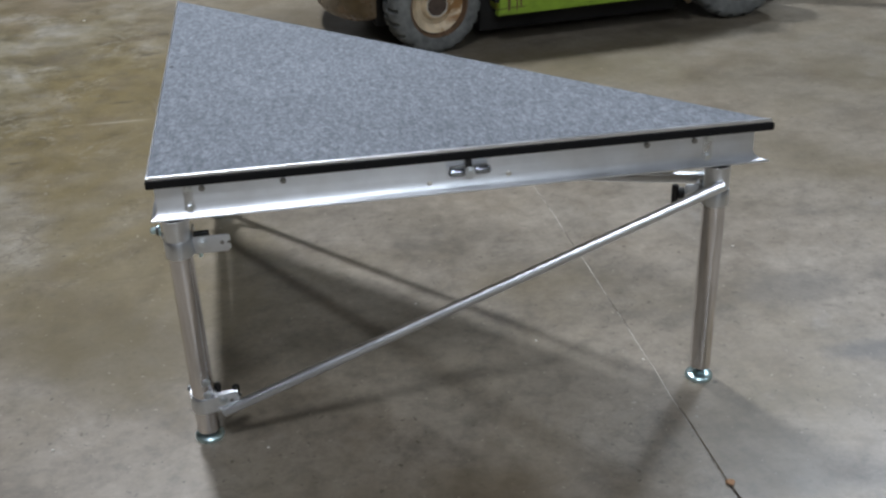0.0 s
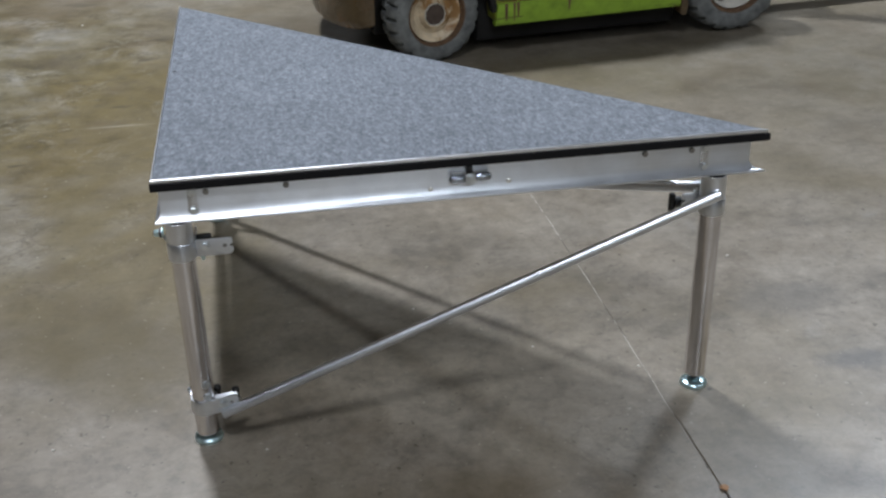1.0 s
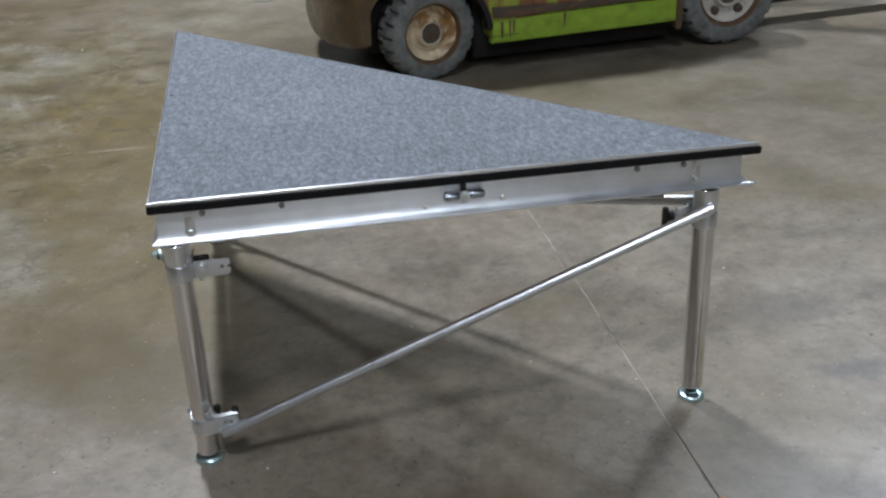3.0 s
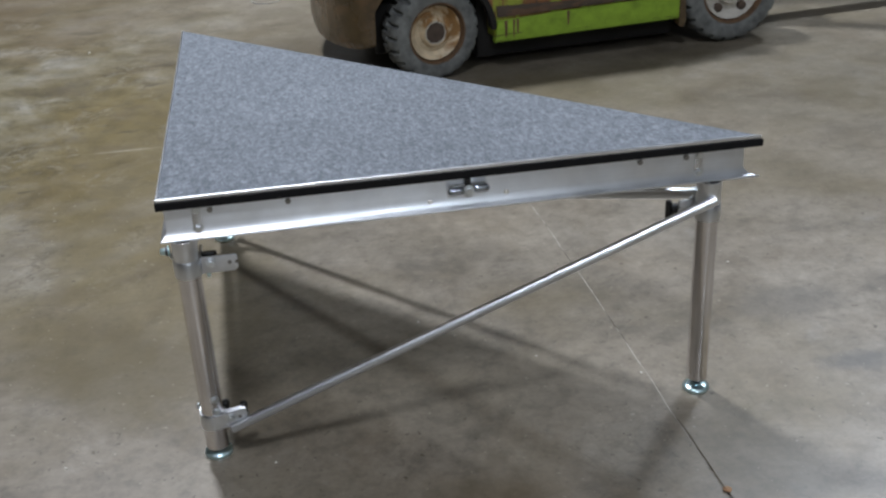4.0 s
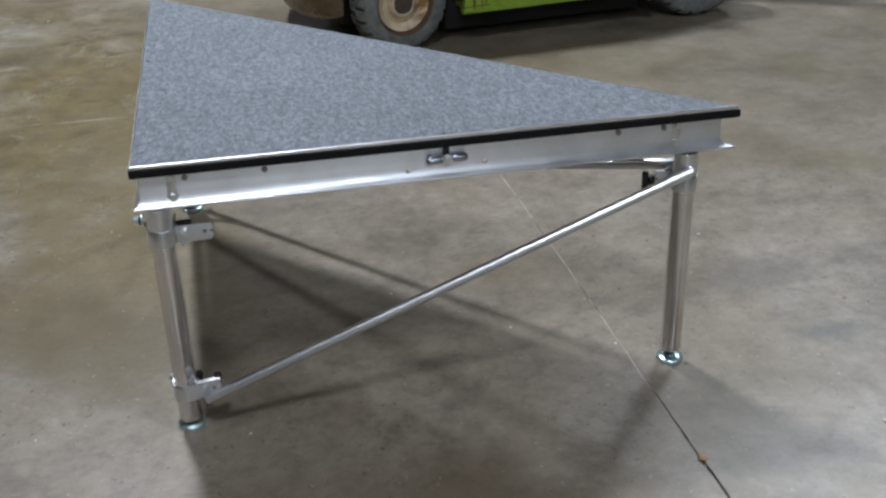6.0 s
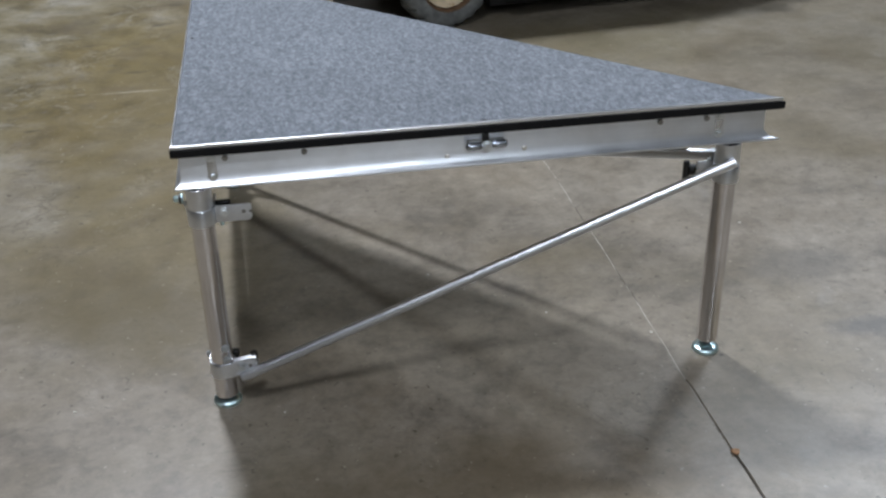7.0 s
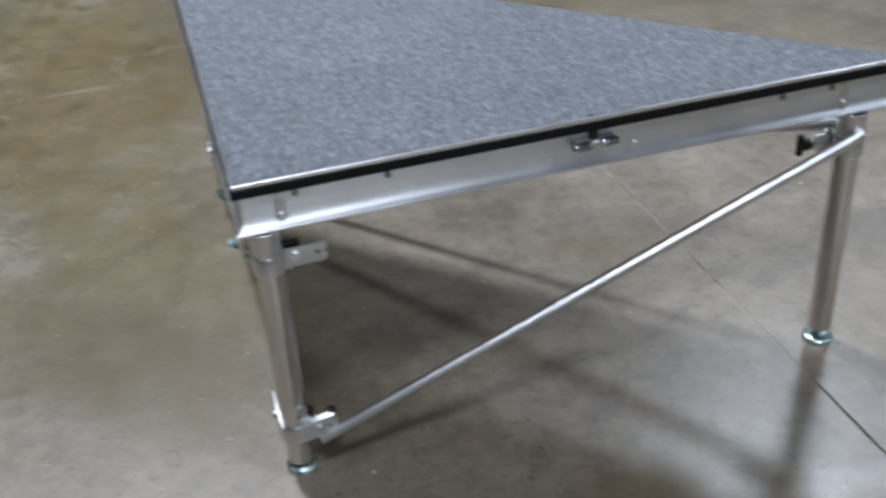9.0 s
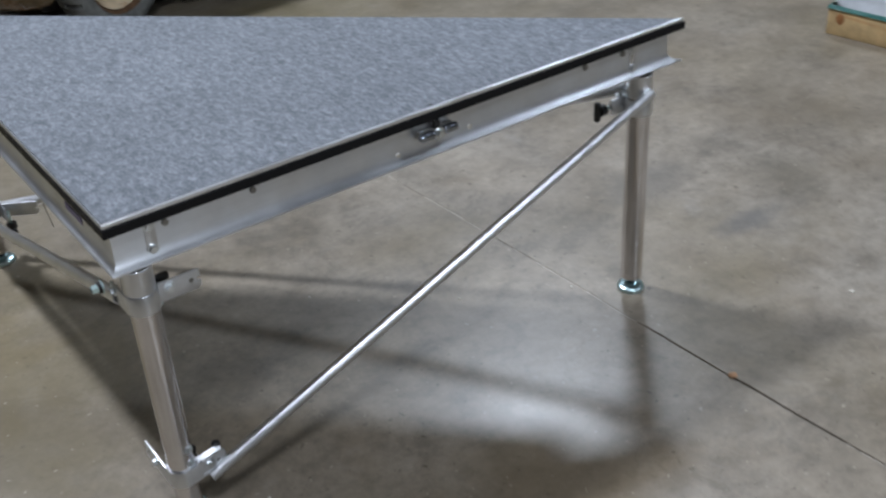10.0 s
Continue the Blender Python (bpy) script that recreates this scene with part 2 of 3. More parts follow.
def mat_worn_paint(name, paint, under, amount, scale=(3, 3, 8), rough=0.45, detail=8.0):
    """Paint worn off in patches down to what lies under it."""
    mat, nt, bsdf = shader(name, rough)
    v = place(nt, scale)
    n = noise_tex(nt, v, 2.2, detail, 0.68, 0.5)
    mask = ramp(nt, n, (amount - 0.03, grey(0.0)), (amount + 0.03, grey(1.0)))
    tone = ramp(nt, noise_tex(nt, place(nt), 18, 5, 0.6), (0.3, grey(0.7)), (0.7, grey(1.15)))
    col = blend(nt, 1.0, blend(nt, mask, under, paint), tone, "MULTIPLY")
    nt.links.new(col, bsdf.inputs["Base Color"])
    ro = ramp(nt, noise_tex(nt, place(nt), 7, 4, 0.6), (0.3, grey(rough * 0.7)), (0.7, grey(min(1, rough * 1.3))))
    nt.links.new(ro, bsdf.inputs["Roughness"])
    bump(nt, bsdf, n, 0.15, 0.001)
    return mat


CONCRETE = mat_concrete()
CARPET = mat_carpet()
ALU_X = mat_aluminium("brushed_aluminium", cross=(0, -0.7, 0.7))
ALU_TUBE = mat_aluminium("drawn_aluminium_tube", (24, 24, 1.2), 0.78, (0.16, 0.23), cast=(1.0, 0.975, 0.975))
ALU_BRACE = mat_aluminium("mill_aluminium_brace", (10, 10, 10), 0.80, (0.30, 0.38))
ALU_PLATE = mat_aluminium("cut_aluminium_plate", (40, 40, 40), 0.78, (0.24, 0.38))
SATIN = mat_aluminium("satin_aluminium", (30, 30, 30), 0.84, (0.42, 0.54))
CAST = mat_aluminium("smooth_clamp_aluminium", (30, 30, 30), 0.82, (0.30, 0.40))
TRIM = mat_aluminium("edge_trim_aluminium", (20, 20, 20), 0.86, (0.29, 0.36))
ALU_Y = mat_aluminium("brushed_aluminium_cross", (160, 2, 160), cross=(-0.7, 0, 0.7))
BLACK_EDGE = mat_plain("black_edge_rubber", (0.008, 0.008, 0.009), 0.6)
BLACK_EDGE.node_tree.nodes["Principled BSDF"].inputs["Specular IOR Level"].default_value = 0.2
ZINC = mat_plain("blue_zinc_plate", (0.66, 0.86, 0.92), 0.30, 1.0, 0.15, 40)
SILVER = mat_plain("clear_zinc_fastener", (0.76, 0.80, 0.82), 0.30, 1.0, 0.15, 60)
BOLT_GREY = mat_plain("dull_bolt_steel", (0.32, 0.315, 0.30), 0.5, 1.0, 0.2, 80)
LATCH_STEEL = mat_plain("dark_latch_steel", (0.34, 0.37, 0.41), 0.20, 1.0, 0.2, 60)
STEM = mat_plain("dark_blue_threaded_steel", (0.10, 0.16, 0.19), 0.35, 1.0, 0.2, 60)
RIVET = mat_plain("bare_rivet_aluminium", (0.86, 0.84, 0.78), 0.38, 1.0, 0.06, 80)
BLACK_PLASTIC = mat_plain("black_knob_plastic", (0.012, 0.012, 0.012), 0.38)
PLYWOOD = mat_plain("plywood_underside", (0.30, 0.22, 0.13), 0.7, 0, 0.2, 12)
RUBBER = mat_plain("grey_solid_rubber", (0.165, 0.172, 0.165), 0.8, 0, 0.45, 18, 0.2)
RIM_TAN = mat_worn_paint("rusty_tan_rim", (0.66, 0.54, 0.37), (0.36, 0.20, 0.075), 0.48, (4, 4, 4), 0.5)
RIM_WHITE = mat_worn_paint("chipped_white_rim", (0.55, 0.52, 0.46), (0.23, 0.12, 0.05), 0.40, (4, 4, 4), 0.5)
RUSTY = mat_plain("dark_rust", (0.13, 0.075, 0.04), 0.75, 0, 0.4, 25, 0.2)
DARK_HUB = mat_plain("brown_hub_grease", (0.085, 0.060, 0.046), 0.6, 0, 0.3, 30)
BROWN_PAINT = mat_worn_paint("dirty_brown_paint", (0.105, 0.072, 0.037), (0.15, 0.092, 0.046), 0.47, (2, 2, 3), 0.28)
GREEN_PAINT = mat_worn_paint("lime_green_paint", (0.265, 0.425, 0.036), (0.110, 0.112, 0.024), 0.40, (1.3, 3, 14), 0.45)
RUST_BODY = mat_worn_paint("rusty_body_green_flecks", (0.32, 0.37, 0.050), (0.225, 0.100, 0.043), 0.54, (6, 6, 1.9), 0.5)
UNDERSIDE = mat_plain("black_underbody_grime", (0.012, 0.011, 0.010), 0.8, 0, 0.3, 10)
DARK_BOARD = mat_plain("dark_stained_board", (0.045, 0.034, 0.028), 0.6, 0, 0.3, 9)
RAIL_BROWN = mat_worn_paint("scuffed_brown_rail", (0.085, 0.062, 0.046), (0.15, 0.085, 0.05), 0.46, (2, 2, 6), 0.5)
TIMBER = mat_worn_paint("pale_pine_timber", (0.56, 0.40, 0.20), (0.50, 0.30, 0.13), 0.36, (1.5, 0.8, 9), 0.65, 4.0)
KNOT = mat_plain("brown_wood_knot", (0.30, 0.13, 0.045), 0.6, 0, 0.3, 60)
TEAL = mat_plain("teal_sheet_edge", (0.010, 0.16, 0.14), 0.45)
WRAP = mat_plain("clear_grey_film", (0.62, 0.64, 0.66), 0.22, 0, 0.12, 12, 0.6)
WALL_PAINT = mat_plain("warehouse_wall", (0.24, 0.23, 0.21), 0.8, 0, 0.08, 1.2)
ROOF_PAINT = mat_plain("warehouse_roof", (0.18, 0.175, 0.165), 0.8, 0, 0.08, 1.2)
FILLER = mat_worn_paint("joint_filler", (0.42, 0.39, 0.34), (0.06, 0.052, 0.042), 0.50, (8, 2.2, 8), 0.8, 5.0)
FILLER_PALE = mat_worn_paint("pale_joint_filler", (0.46, 0.43, 0.37), (0.13, 0.115, 0.09), 0.45, (9, 3.5, 8), 0.8, 5.0)
CHIP = mat_plain("orange_stone_chip", (0.42, 0.24, 0.13), 0.8)
PALE_CHIP = mat_plain("pale_dust_chip", (0.6, 0.57, 0.5), 0.85)
PURPLE = mat_plain("purple_film", (0.12, 0.09, 0.30), 0.35)
STRAP = mat_plain("milky_plastic_strap", (0.36, 0.35, 0.32), 0.4)


# ---- mesh helpers ----
def mesh_of(bm, name, smooth=35):
    me = bpy.data.meshes.new(name)
    bmesh.ops.recalc_face_normals(bm, faces=bm.faces[:])
    bm.to_mesh(me)
    bm.free()
    if smooth:
        me.polygons.foreach_set("use_smooth", [True] * len(me.polygons))
        me.set_sharp_from_angle(angle=radians(smooth))
    return me


def part(name, bm, material, parent=None, label="", smooth=35):
    me = mesh_of(bm, name, smooth)
    me.materials.append(material)
    ob = new(name, me)
    if parent:
        ob.parent = parent
    return tagged(ob, label)


def thing(name, m, label, category, group="", kind=""):
    ob = new(name)
    ob.matrix_world = m
    return tagged(ob, label, category, group, kind)


def add(bm, other, m=None):
    """Move the pieces of other, set by m, into bm."""
    if m is not None:
        other.transform(m)
    me = bpy.data.meshes.new("piece")
    other.to_mesh(me)
    other.free()
    bm.from_mesh(me)
    bpy.data.meshes.remove(me)
    return bm


def box(x0, x1, y0, y1, z0, z1, bevel=0.0, seg=2):
    bm = bmesh.new()
    bmesh.ops.create_cube(bm, size=1)
    bm.transform(Matrix.Translation(((x0 + x1) / 2, (y0 + y1) / 2, (z0 + z1) / 2)) @ Matrix.Diagonal((x1 - x0, y1 - y0, z1 - z0, 1)))
    if bevel:
        bmesh.ops.bevel(bm, geom=bm.edges[:], offset=bevel, segments=seg, affect="EDGES", profile=0.5)
    return bm


def turned(profile, seg=32, m=None, closed=False):
    """A body of revolution about z from (radius, z) pairs."""
    bm = bmesh.new()
    rings = []
    for r, z in profile:
        if r < 1e-6:
            rings.append([bm.verts.new((0, 0, z))])
        else:
            rings.append([bm.verts.new((r * math.cos(2 * math.pi * k / seg), r * math.sin(2 * math.pi * k / seg), z)) for k in range(seg)])
    pairs = list(zip(rings, rings[1:]))
    if closed:
        pairs.append((rings[-1], rings[0]))
    for a, b in pairs:
        for k in range(seg):
            j = (k + 1) % seg
            if len(a) == 1 and len(b) == 1:
                continue
            if len(a) == 1:
                bm.faces.new((a[0], b[k], b[j]))
            elif len(b) == 1:
                bm.faces.new((a[k], a[j], b[0]))
            else:
                bm.faces.new((a[k], a[j], b[j], b[k]))
    if m is not None:
        bm.transform(m)
    return bm


def prism(outline, z0, z1, bevel=0.0):
    """An outline in x, y raised from z0 to z1."""
    bm = bmesh.new()
    lo = [bm.verts.new((x, y, z0)) for x, y in outline]
    hi = [bm.verts.new((x, y, z1)) for x, y in outline]
    bm.faces.new(lo[::-1])
    bm.faces.new(hi)
    n = len(outline)
    for k in range(n):
        bm.faces.new((lo[k], lo[(k + 1) % n], hi[(k + 1) % n], hi[k]))
    if bevel:
        bmesh.ops.bevel(bm, geom=bm.edges[:], offset=bevel, segments=2, affect="EDGES", profile=0.5)
    return bm


def between(a, b):
    """A pose at a with z towards b, and the distance."""
    a, b = Vector(a), Vector(b)
    d = b - a
    return Matrix.Translation(a) @ d.to_track_quat("Z", "Y").to_matrix().to_4x4(), d.length


def tube(a, b, r, wall=0.003, seg=28):
    m, n = between(a, b)
    c = 0.0012
    return turned([(r - wall, 0), (r - c, 0), (r, c), (r, n - c), (r - c, n), (r - wall, n)], seg, m, closed=True)


def hex_bolt(m, r=0.0075, head=0.006, washer=True):
    bm = turned([(0, head), (r * 0.86, head), (r, head * 0.75), (r, 0)], 6)
    if washer:
        add(bm, turned([(0, 0.002), (r * 1.35, 0.002), (r * 1.45, 0.001), (r * 1.45, -0.0005)], 20))
    bm.transform(m)
    return bm


def sweep_profile(profile, a, b, cut_a=0.0, cut_b=0.0):
    """A closed profile (out, z) along the line a to b in plan; out points to the right of a to b.
    cut_a, cut_b: how far the ends run on per unit of out (mitred ends)."""
    a, b = Vector(a), Vector(b)
    d = (b - a).normalized()
    right = Vector((d.y, -d.x, 0))
    bm = bmesh.new()
    lo = [bm.verts.new(a + right * o + d * (-cut_a * o) + Vector((0, 0, z))) for o, z in profile]
    hi = [bm.verts.new(b + right * o + d * (cut_b * o) + Vector((0, 0, z))) for o, z in profile]
    bm.faces.new(lo)
    bm.faces.new(hi[::-1])
    n = len(profile)
    for k in range(n):
        bm.faces.new((lo[k], hi[k], hi[(k + 1) % n], lo[(k + 1) % n]))
    return bm


# ---- the hall ----
HALL = 13.0


def joint_x(y):
    return 1.036 - 0.043 * y + 0.007 * noise.noise((0.3, y * 1.3, 4.0)) + (0.0025 if y > 0.0 else 0.0045) * noise.noise((1.3, y * 9, 2.0))


def floor_slabs():
    ys = sorted({round(-HALL + 0.5 * k, 3) for k in range(53)} | {round(-1.2 + 0.03 * k, 3) for k in range(190)})
    ys = [y for y in ys if -HALL <= y <= HALL]
    for side in (-1, 1):
        bm = bmesh.new()
        rows = []
        for y in ys:
            w = (0.0010 if y > -0.1 else 0.0026) + 0.0010 * noise.noise((side * 3.0, y * 14, 0.0))
            x = joint_x(y) + side * w
            rows.append([bm.verts.new(p) for p in ((side * HALL, y, 0), (x + side * 0.0010, y, 0), (x, y, -0.0010), (x, y, -0.05))])
        for a, b in zip(rows, rows[1:]):
            for k in range(3):
                bm.faces.new((a[k], a[k + 1], b[k + 1], b[k]))
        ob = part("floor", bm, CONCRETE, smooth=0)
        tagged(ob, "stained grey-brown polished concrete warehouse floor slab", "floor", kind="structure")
    for near, fill, words in ((False, FILLER_PALE, "thin joint with pale crumbling filler between two concrete slabs"), (True, FILLER, "thin dark crumbling joint between two concrete slabs")):
        bm = bmesh.new()
        strip = []
        for y in ys:
            if (y <= -0.08) != near and abs(y + 0.08) > 0.02:
                continue
            x, z = joint_x(y), -0.004 if near else -0.0008
            strip.append([bm.verts.new((x - 0.006, y, z)), bm.verts.new((x + 0.006, y, z))])
        for a, b in zip(strip, strip[1:]):
            bm.faces.new((a[0], a[1], b[1], b[0]))
        tagged(part("floor_joint", bm, fill, smooth=0), words, "floor joint", kind="structure")


floor_slabs()
for wname, bb in (("wall_north", (-HALL, HALL, HALL, HALL + 0.2)), ("wall_south", (-HALL, HALL, -HALL - 0.2, -HALL)),
                  ("wall_east", (HALL, HALL + 0.2, -HALL, HALL)), ("wall_west", (-HALL - 0.2, -HALL, -HALL, HALL))):
    tagged(part(wname, box(*bb, -0.05, 8.6), WALL_PAINT, smooth=0), "plain grey painted warehouse wall", "wall", kind="structure")
tagged(part("ceiling", box(-HALL - 0.2, HALL + 0.2, -HALL - 0.2, HALL + 0.2, 8.6, 8.8), ROOF_PAINT, smooth=0), "plain grey warehouse roof deck", "ceiling", kind="structure")

# ---- the triangular stage platform ----
SIDE, TOP = 1.22, 0.61
A, B, C = Vector((0, 0, 0)), Vector((SIDE, 0, 0)), Vector((0, SIDE, 0))
stage = thing("stage_platform", pose(0, 0, 0), "triangular aluminium stage platform with grey carpet top, standing on concrete", "stage platform")


def inset(d):
    """The triangle's corners, moved in by d on all sides."""
    k = SIDE - d * (1 + math.sqrt(2))
    return [(d, d), (k, d), (d, k)]


# core board, carpet, rim
part("deck_board", prism(inset(0.006), TOP - 0.021, TOP - 0.003), PLYWOOD, stage, "plywood core board")
HALF = SIDE - 0.0075 - 0.004
part("carpet", prism([(0.0042, 0.0075), (HALF, 0.0075), (0.0042, HALF)], TOP - 0.003, TOP + 0.0015), CARPET, stage, "flecked grey needle-felt carpet")
HYP = math.tan(radians(67.5))
SIDES = [(A, B, 1.0, HYP), (B, C, HYP, HYP), (C, A, HYP, 1.0)]
trim_profile = [(-0.0058, TOP - 0.002), (-0.0058, TOP + 0.0022), (-0.001, TOP + 0.0025), (0.0, TOP + 0.0015), (0.0, TOP - 0.004), (-0.002, TOP - 0.004), (-0.002, TOP - 0.002)]
band_profile = [(-0.005, TOP - 0.022), (-0.005, TOP - 0.005), (0.0005, TOP - 0.005), (0.002, TOP - 0.007), (0.002, TOP - 0.020), (0.0005, TOP - 0.022)]
lip_profile = [(-0.02, TOP - 0.026), (-0.02, TOP - 0.0225), (-0.0085, TOP - 0.0225), (-0.0085, TOP - 0.026)]
side_profile = [(-0.0030, TOP - 0.002), (-0.0030, TOP + 0.0016), (-0.001, TOP + 0.0018), (0.0, TOP + 0.0010), (0.0, TOP - 0.004), (-0.002, TOP - 0.004), (-0.002, TOP - 0.002)]
back_profile = [(-0.003, TOP - 0.006), (-0.003, TOP - 0.0005), (0.0, TOP - 0.0005), (0.0, TOP - 0.006)]
for (a, b, ca, cb), edge_profile in zip(SIDES, (trim_profile, back_profile, side_profile)):
    part("edge_trim", sweep_profile(edge_profile, a, b, ca, cb), TRIM, stage, "bright aluminium edge trim")
    part("edge_band", sweep_profile(band_profile, a, b, ca, cb), BLACK_EDGE, stage, "black rubber edge band")
    part("edge_lip", sweep_profile(lip_profile, a, b, ca, cb), ALU_X, stage)

# beams: a web under the edge with a foot flange that stands out
WEB = -0.011
BEAM_LO = 0.519
FILLET = [(0.002, BEAM_LO + 0.0045)] + [(0.001 - 0.012 * math.cos(radians(90 * k / 7)), BEAM_LO + 0.028 - 0.0225 * math.sin(radians(90 * k / 7))) for k in range(7, -1, -1)]
beam_profile = ([(WEB - 0.035, BEAM_LO), (0.000, BEAM_LO), (0.002, BEAM_LO + 0.0015)] + FILLET
                + [(WEB, TOP - 0.026), (WEB - 0.006, TOP - 0.026), (WEB - 0.006, BEAM_LO + 0.0065), (WEB - 0.035, BEAM_LO + 0.0065)])
RAISE = 0.031  # the long side's beam is made shallower, out of view, to let light through
beams = []
# the long beam also starts well short of its corner, clearing light's way
for (a, b, ca, cb), (ea, eb) in zip(SIDES, ((0.0, 0.034), (2.2, 0.034), (0.034, 0.0))):
    d = (b - a).normalized()
    rail = [(o, z if z > 0.56 else z + RAISE) for o, z in beam_profile] if a == B else beam_profile
    beams.append(part("beam", sweep_profile(rail, a + d * ea * 0.1, b - d * eb * 0.1, ca * 1.0, cb * 1.0), ALU_Y if a == C else ALU_X, stage, "brushed aluminium edge beam with foot flange"))


def on_side(k, s, z, out=WEB):
    """A pose on beam k's web, s metres from its start, z pointing outwards."""
    a, b = SIDES[k][:2]
    d = (b - a).normalized()
    right = Vector((d.y, -d.x, 0))
    p = a + d * s + right * out + Vector((0, 0, z))
    return Matrix.Translation(p) @ right.to_track_quat("Z", "Y").to_matrix().to_4x4()


for s in (0.099, 0.251, 0.967, 1.065):
    part("bolt", hex_bolt(on_side(0, s, 0.5765), 0.0062, 0.004, False), BOLT_GREY, beams[0], "dull grey bolt")
for s, z in ((0.531, 0.5390), (0.688, 0.5435)):
    part("rivet", turned([(0, 0.0022), (0.0042, 0.0016), (0.006, 0)], 16, on_side(0, s, z)), RIVET, beams[0], "bright rivet")
for s in (0.0725, 1.093):
    part("leg_bolt", hex_bolt(on_side(0, s, 0.539), 0.0075, 0.007), SILVER, beams[0], "zinc leg bolt with washer")
    part("leg_bolt", hex_bolt(on_side(0, s, 0.579), 0.0068, 0.005), SILVER, beams[0], "zinc leg bolt with washer")
    part("bolt_plate", box(s - 0.009, s + 0.009, -WEB - 0.0015, -WEB, 0.532, 0.583, 0.0006), ALU_PLATE, beams[0])
for s in (0.14, 1.12, 1.145):
    part("bolt", hex_bolt(on_side(2, s, 0.572), 0.0062, 0.004, False), BOLT_GREY, beams[2], "dull grey bolt")

for x, y in ((0.0155, 0.636), (0.606, 0.0125)):
    part("carpet_screw", turned([(0, 0.0012), (0.0035, 0.0010), (0.0042, 0.0)], 14, Matrix.Translation((x, y, TOP + 0.0016))), BLACK_PLASTIC, stage, "dark countersunk screw")

part("film_scrap", box(0.0098, 0.0104, 0.140, 0.215, 0.546, 0.560), PURPLE, beams[2], "scrap of purple protective film")

# latch in the front beam: two rounded chrome wings on a keeper plate, a zinc screw between them
def latch_wing(x0, x1, z, turn):
    """A half-round bar along x, hollowed underneath, its ends rounded."""
    bm = bmesh.new()
    rings = []
    n, seg = 10, 14
    for k in range(n + 1):
        u = k / n
        w = (1 - abs(2 * u - 1) ** 5) ** 0.4
        ring = []
        for j in range(seg):
            a = 2 * math.pi * j / seg
            oy, oz = math.cos(a) * 0.0085, math.sin(a) * 0.0095
            oz = max(oz, -0.0060)
            ring.append(bm.verts.new((x0 + (x1 - x0) * u, oy * max(w, 0.35), oz * max(w, 0.35))))
        rings.append(ring)
    for ra, rb in zip(rings, rings[1:]):
        for j in range(seg):
            bm.faces.new((ra[j], rb[j], rb[(j + 1) % seg], ra[(j + 1) % seg]))
    bm.faces.new(rings[0])
    bm.faces.new(rings[-1][::-1])
    bm.transform(Matrix.Translation((0, -0.0055, z)) @ pose(0, 0, 0, 0, turn, 0))
    return bm


latch = part("latch", box(0.571, 0.645, 0.002, 0.0112, 0.556, 0.573, 0.003), BOLT_GREY, stage, "grey steel deck latch")
part("latch_wing", latch_wing(0.566, 0.6005, 0.5635, 0), LATCH_STEEL, latch, "dark chrome latch wing")
part("latch_wing", latch_wing(0.6155, 0.650, 0.5655, 0), LATCH_STEEL, latch, "dark chrome latch wing")
bolt_m = Matrix.Translation((0.608, -0.0085, 0.564)) @ pose(0, 0, 0, 90)
part("latch_screw", hex_bolt(bolt_m, 0.0080, 0.007), SILVER, latch, "shiny zinc screw head")
part("latch_bar", box(0.592, 0.624, -0.0085, 0.001, 0.5585, 0.5660, 0.002), SILVER, latch)
part("latch_tongue", box(0.6025, 0.6145, -0.0075, 0.003, 0.549, 0.558, 0.002), SILVER, latch)
part("latch_lug", box(0.602, 0.613, -0.005, 0.004, 0.572, 0.588, 0.002), BLACK_PLASTIC, latch)

# legs with levelling feet
LEG_R = 0.0235
LEGS = {"a": (0.0395, 0.017, 0.019), "b": (1.120, 0.014, 0.031), "c": (0.041, 1.094, 0.030)}
for key, (x, y, low) in LEGS.items():
    leg = part("leg", tube((x, y, low), (x, y, BEAM_LO - 0.001), LEG_R), ALU_TUBE, stage, "round aluminium leg tube")
    bm = turned([(0, 0.0), (0.0290, 0.0), (0.0302, 0.0014), (0.0303, 0.0048), (0.0296, 0.0072), (0.0270, 0.0098), (0.0215, 0.0120), (0.0130, 0.0132), (0.0, 0.0134)], 40)
    foot = part("levelling_foot", bm, ZINC, leg, "blue-zinc levelling foot")
    foot.location = (x, y, 0)
    thread = [(0.0, 0.012)]
    for k in range(int((low + 0.012 - 0.013) / 0.002)):
        thread += [(0.0072, 0.013 + 0.002 * k), (0.0082, 0.014 + 0.002 * k)]
    part("threaded_stem", turned(thread + [(0.0072, low + 0.012), (0.0, low + 0.012)], 20), STEM, foot, "dark threaded stem")
    part("stem_nut", turned([(0, 0.0135), (0.0135, 0.0135), (0.0140, 0.0145), (0.0140, 0.0165), (0.0125, 0.0175), (0, 0.0175)], 6), ZINC, foot)
    part("leg_plug", turned([(0.0085, low + 0.0005), (LEG_R - 0.0031, low + 0.0005), (LEG_R - 0.0031, low + 0.006), (0.0085, low + 0.006)], 28, Matrix.Translation((x, y, 0)), closed=True), BLACK_PLASTIC, leg, "black leg plug")
    socket = turned([(LEG_R + 0.0005, 0), (LEG_R + 0.0020, 0), (LEG_R + 0.0024, 0.001), (LEG_R + 0.0024, 0.048), (LEG_R + 0.0005, 0.048)], 32, closed=True)
    part("leg_socket", socket, CAST, leg, "aluminium leg socket").location = (x, y, BEAM_LO - 0.0485)


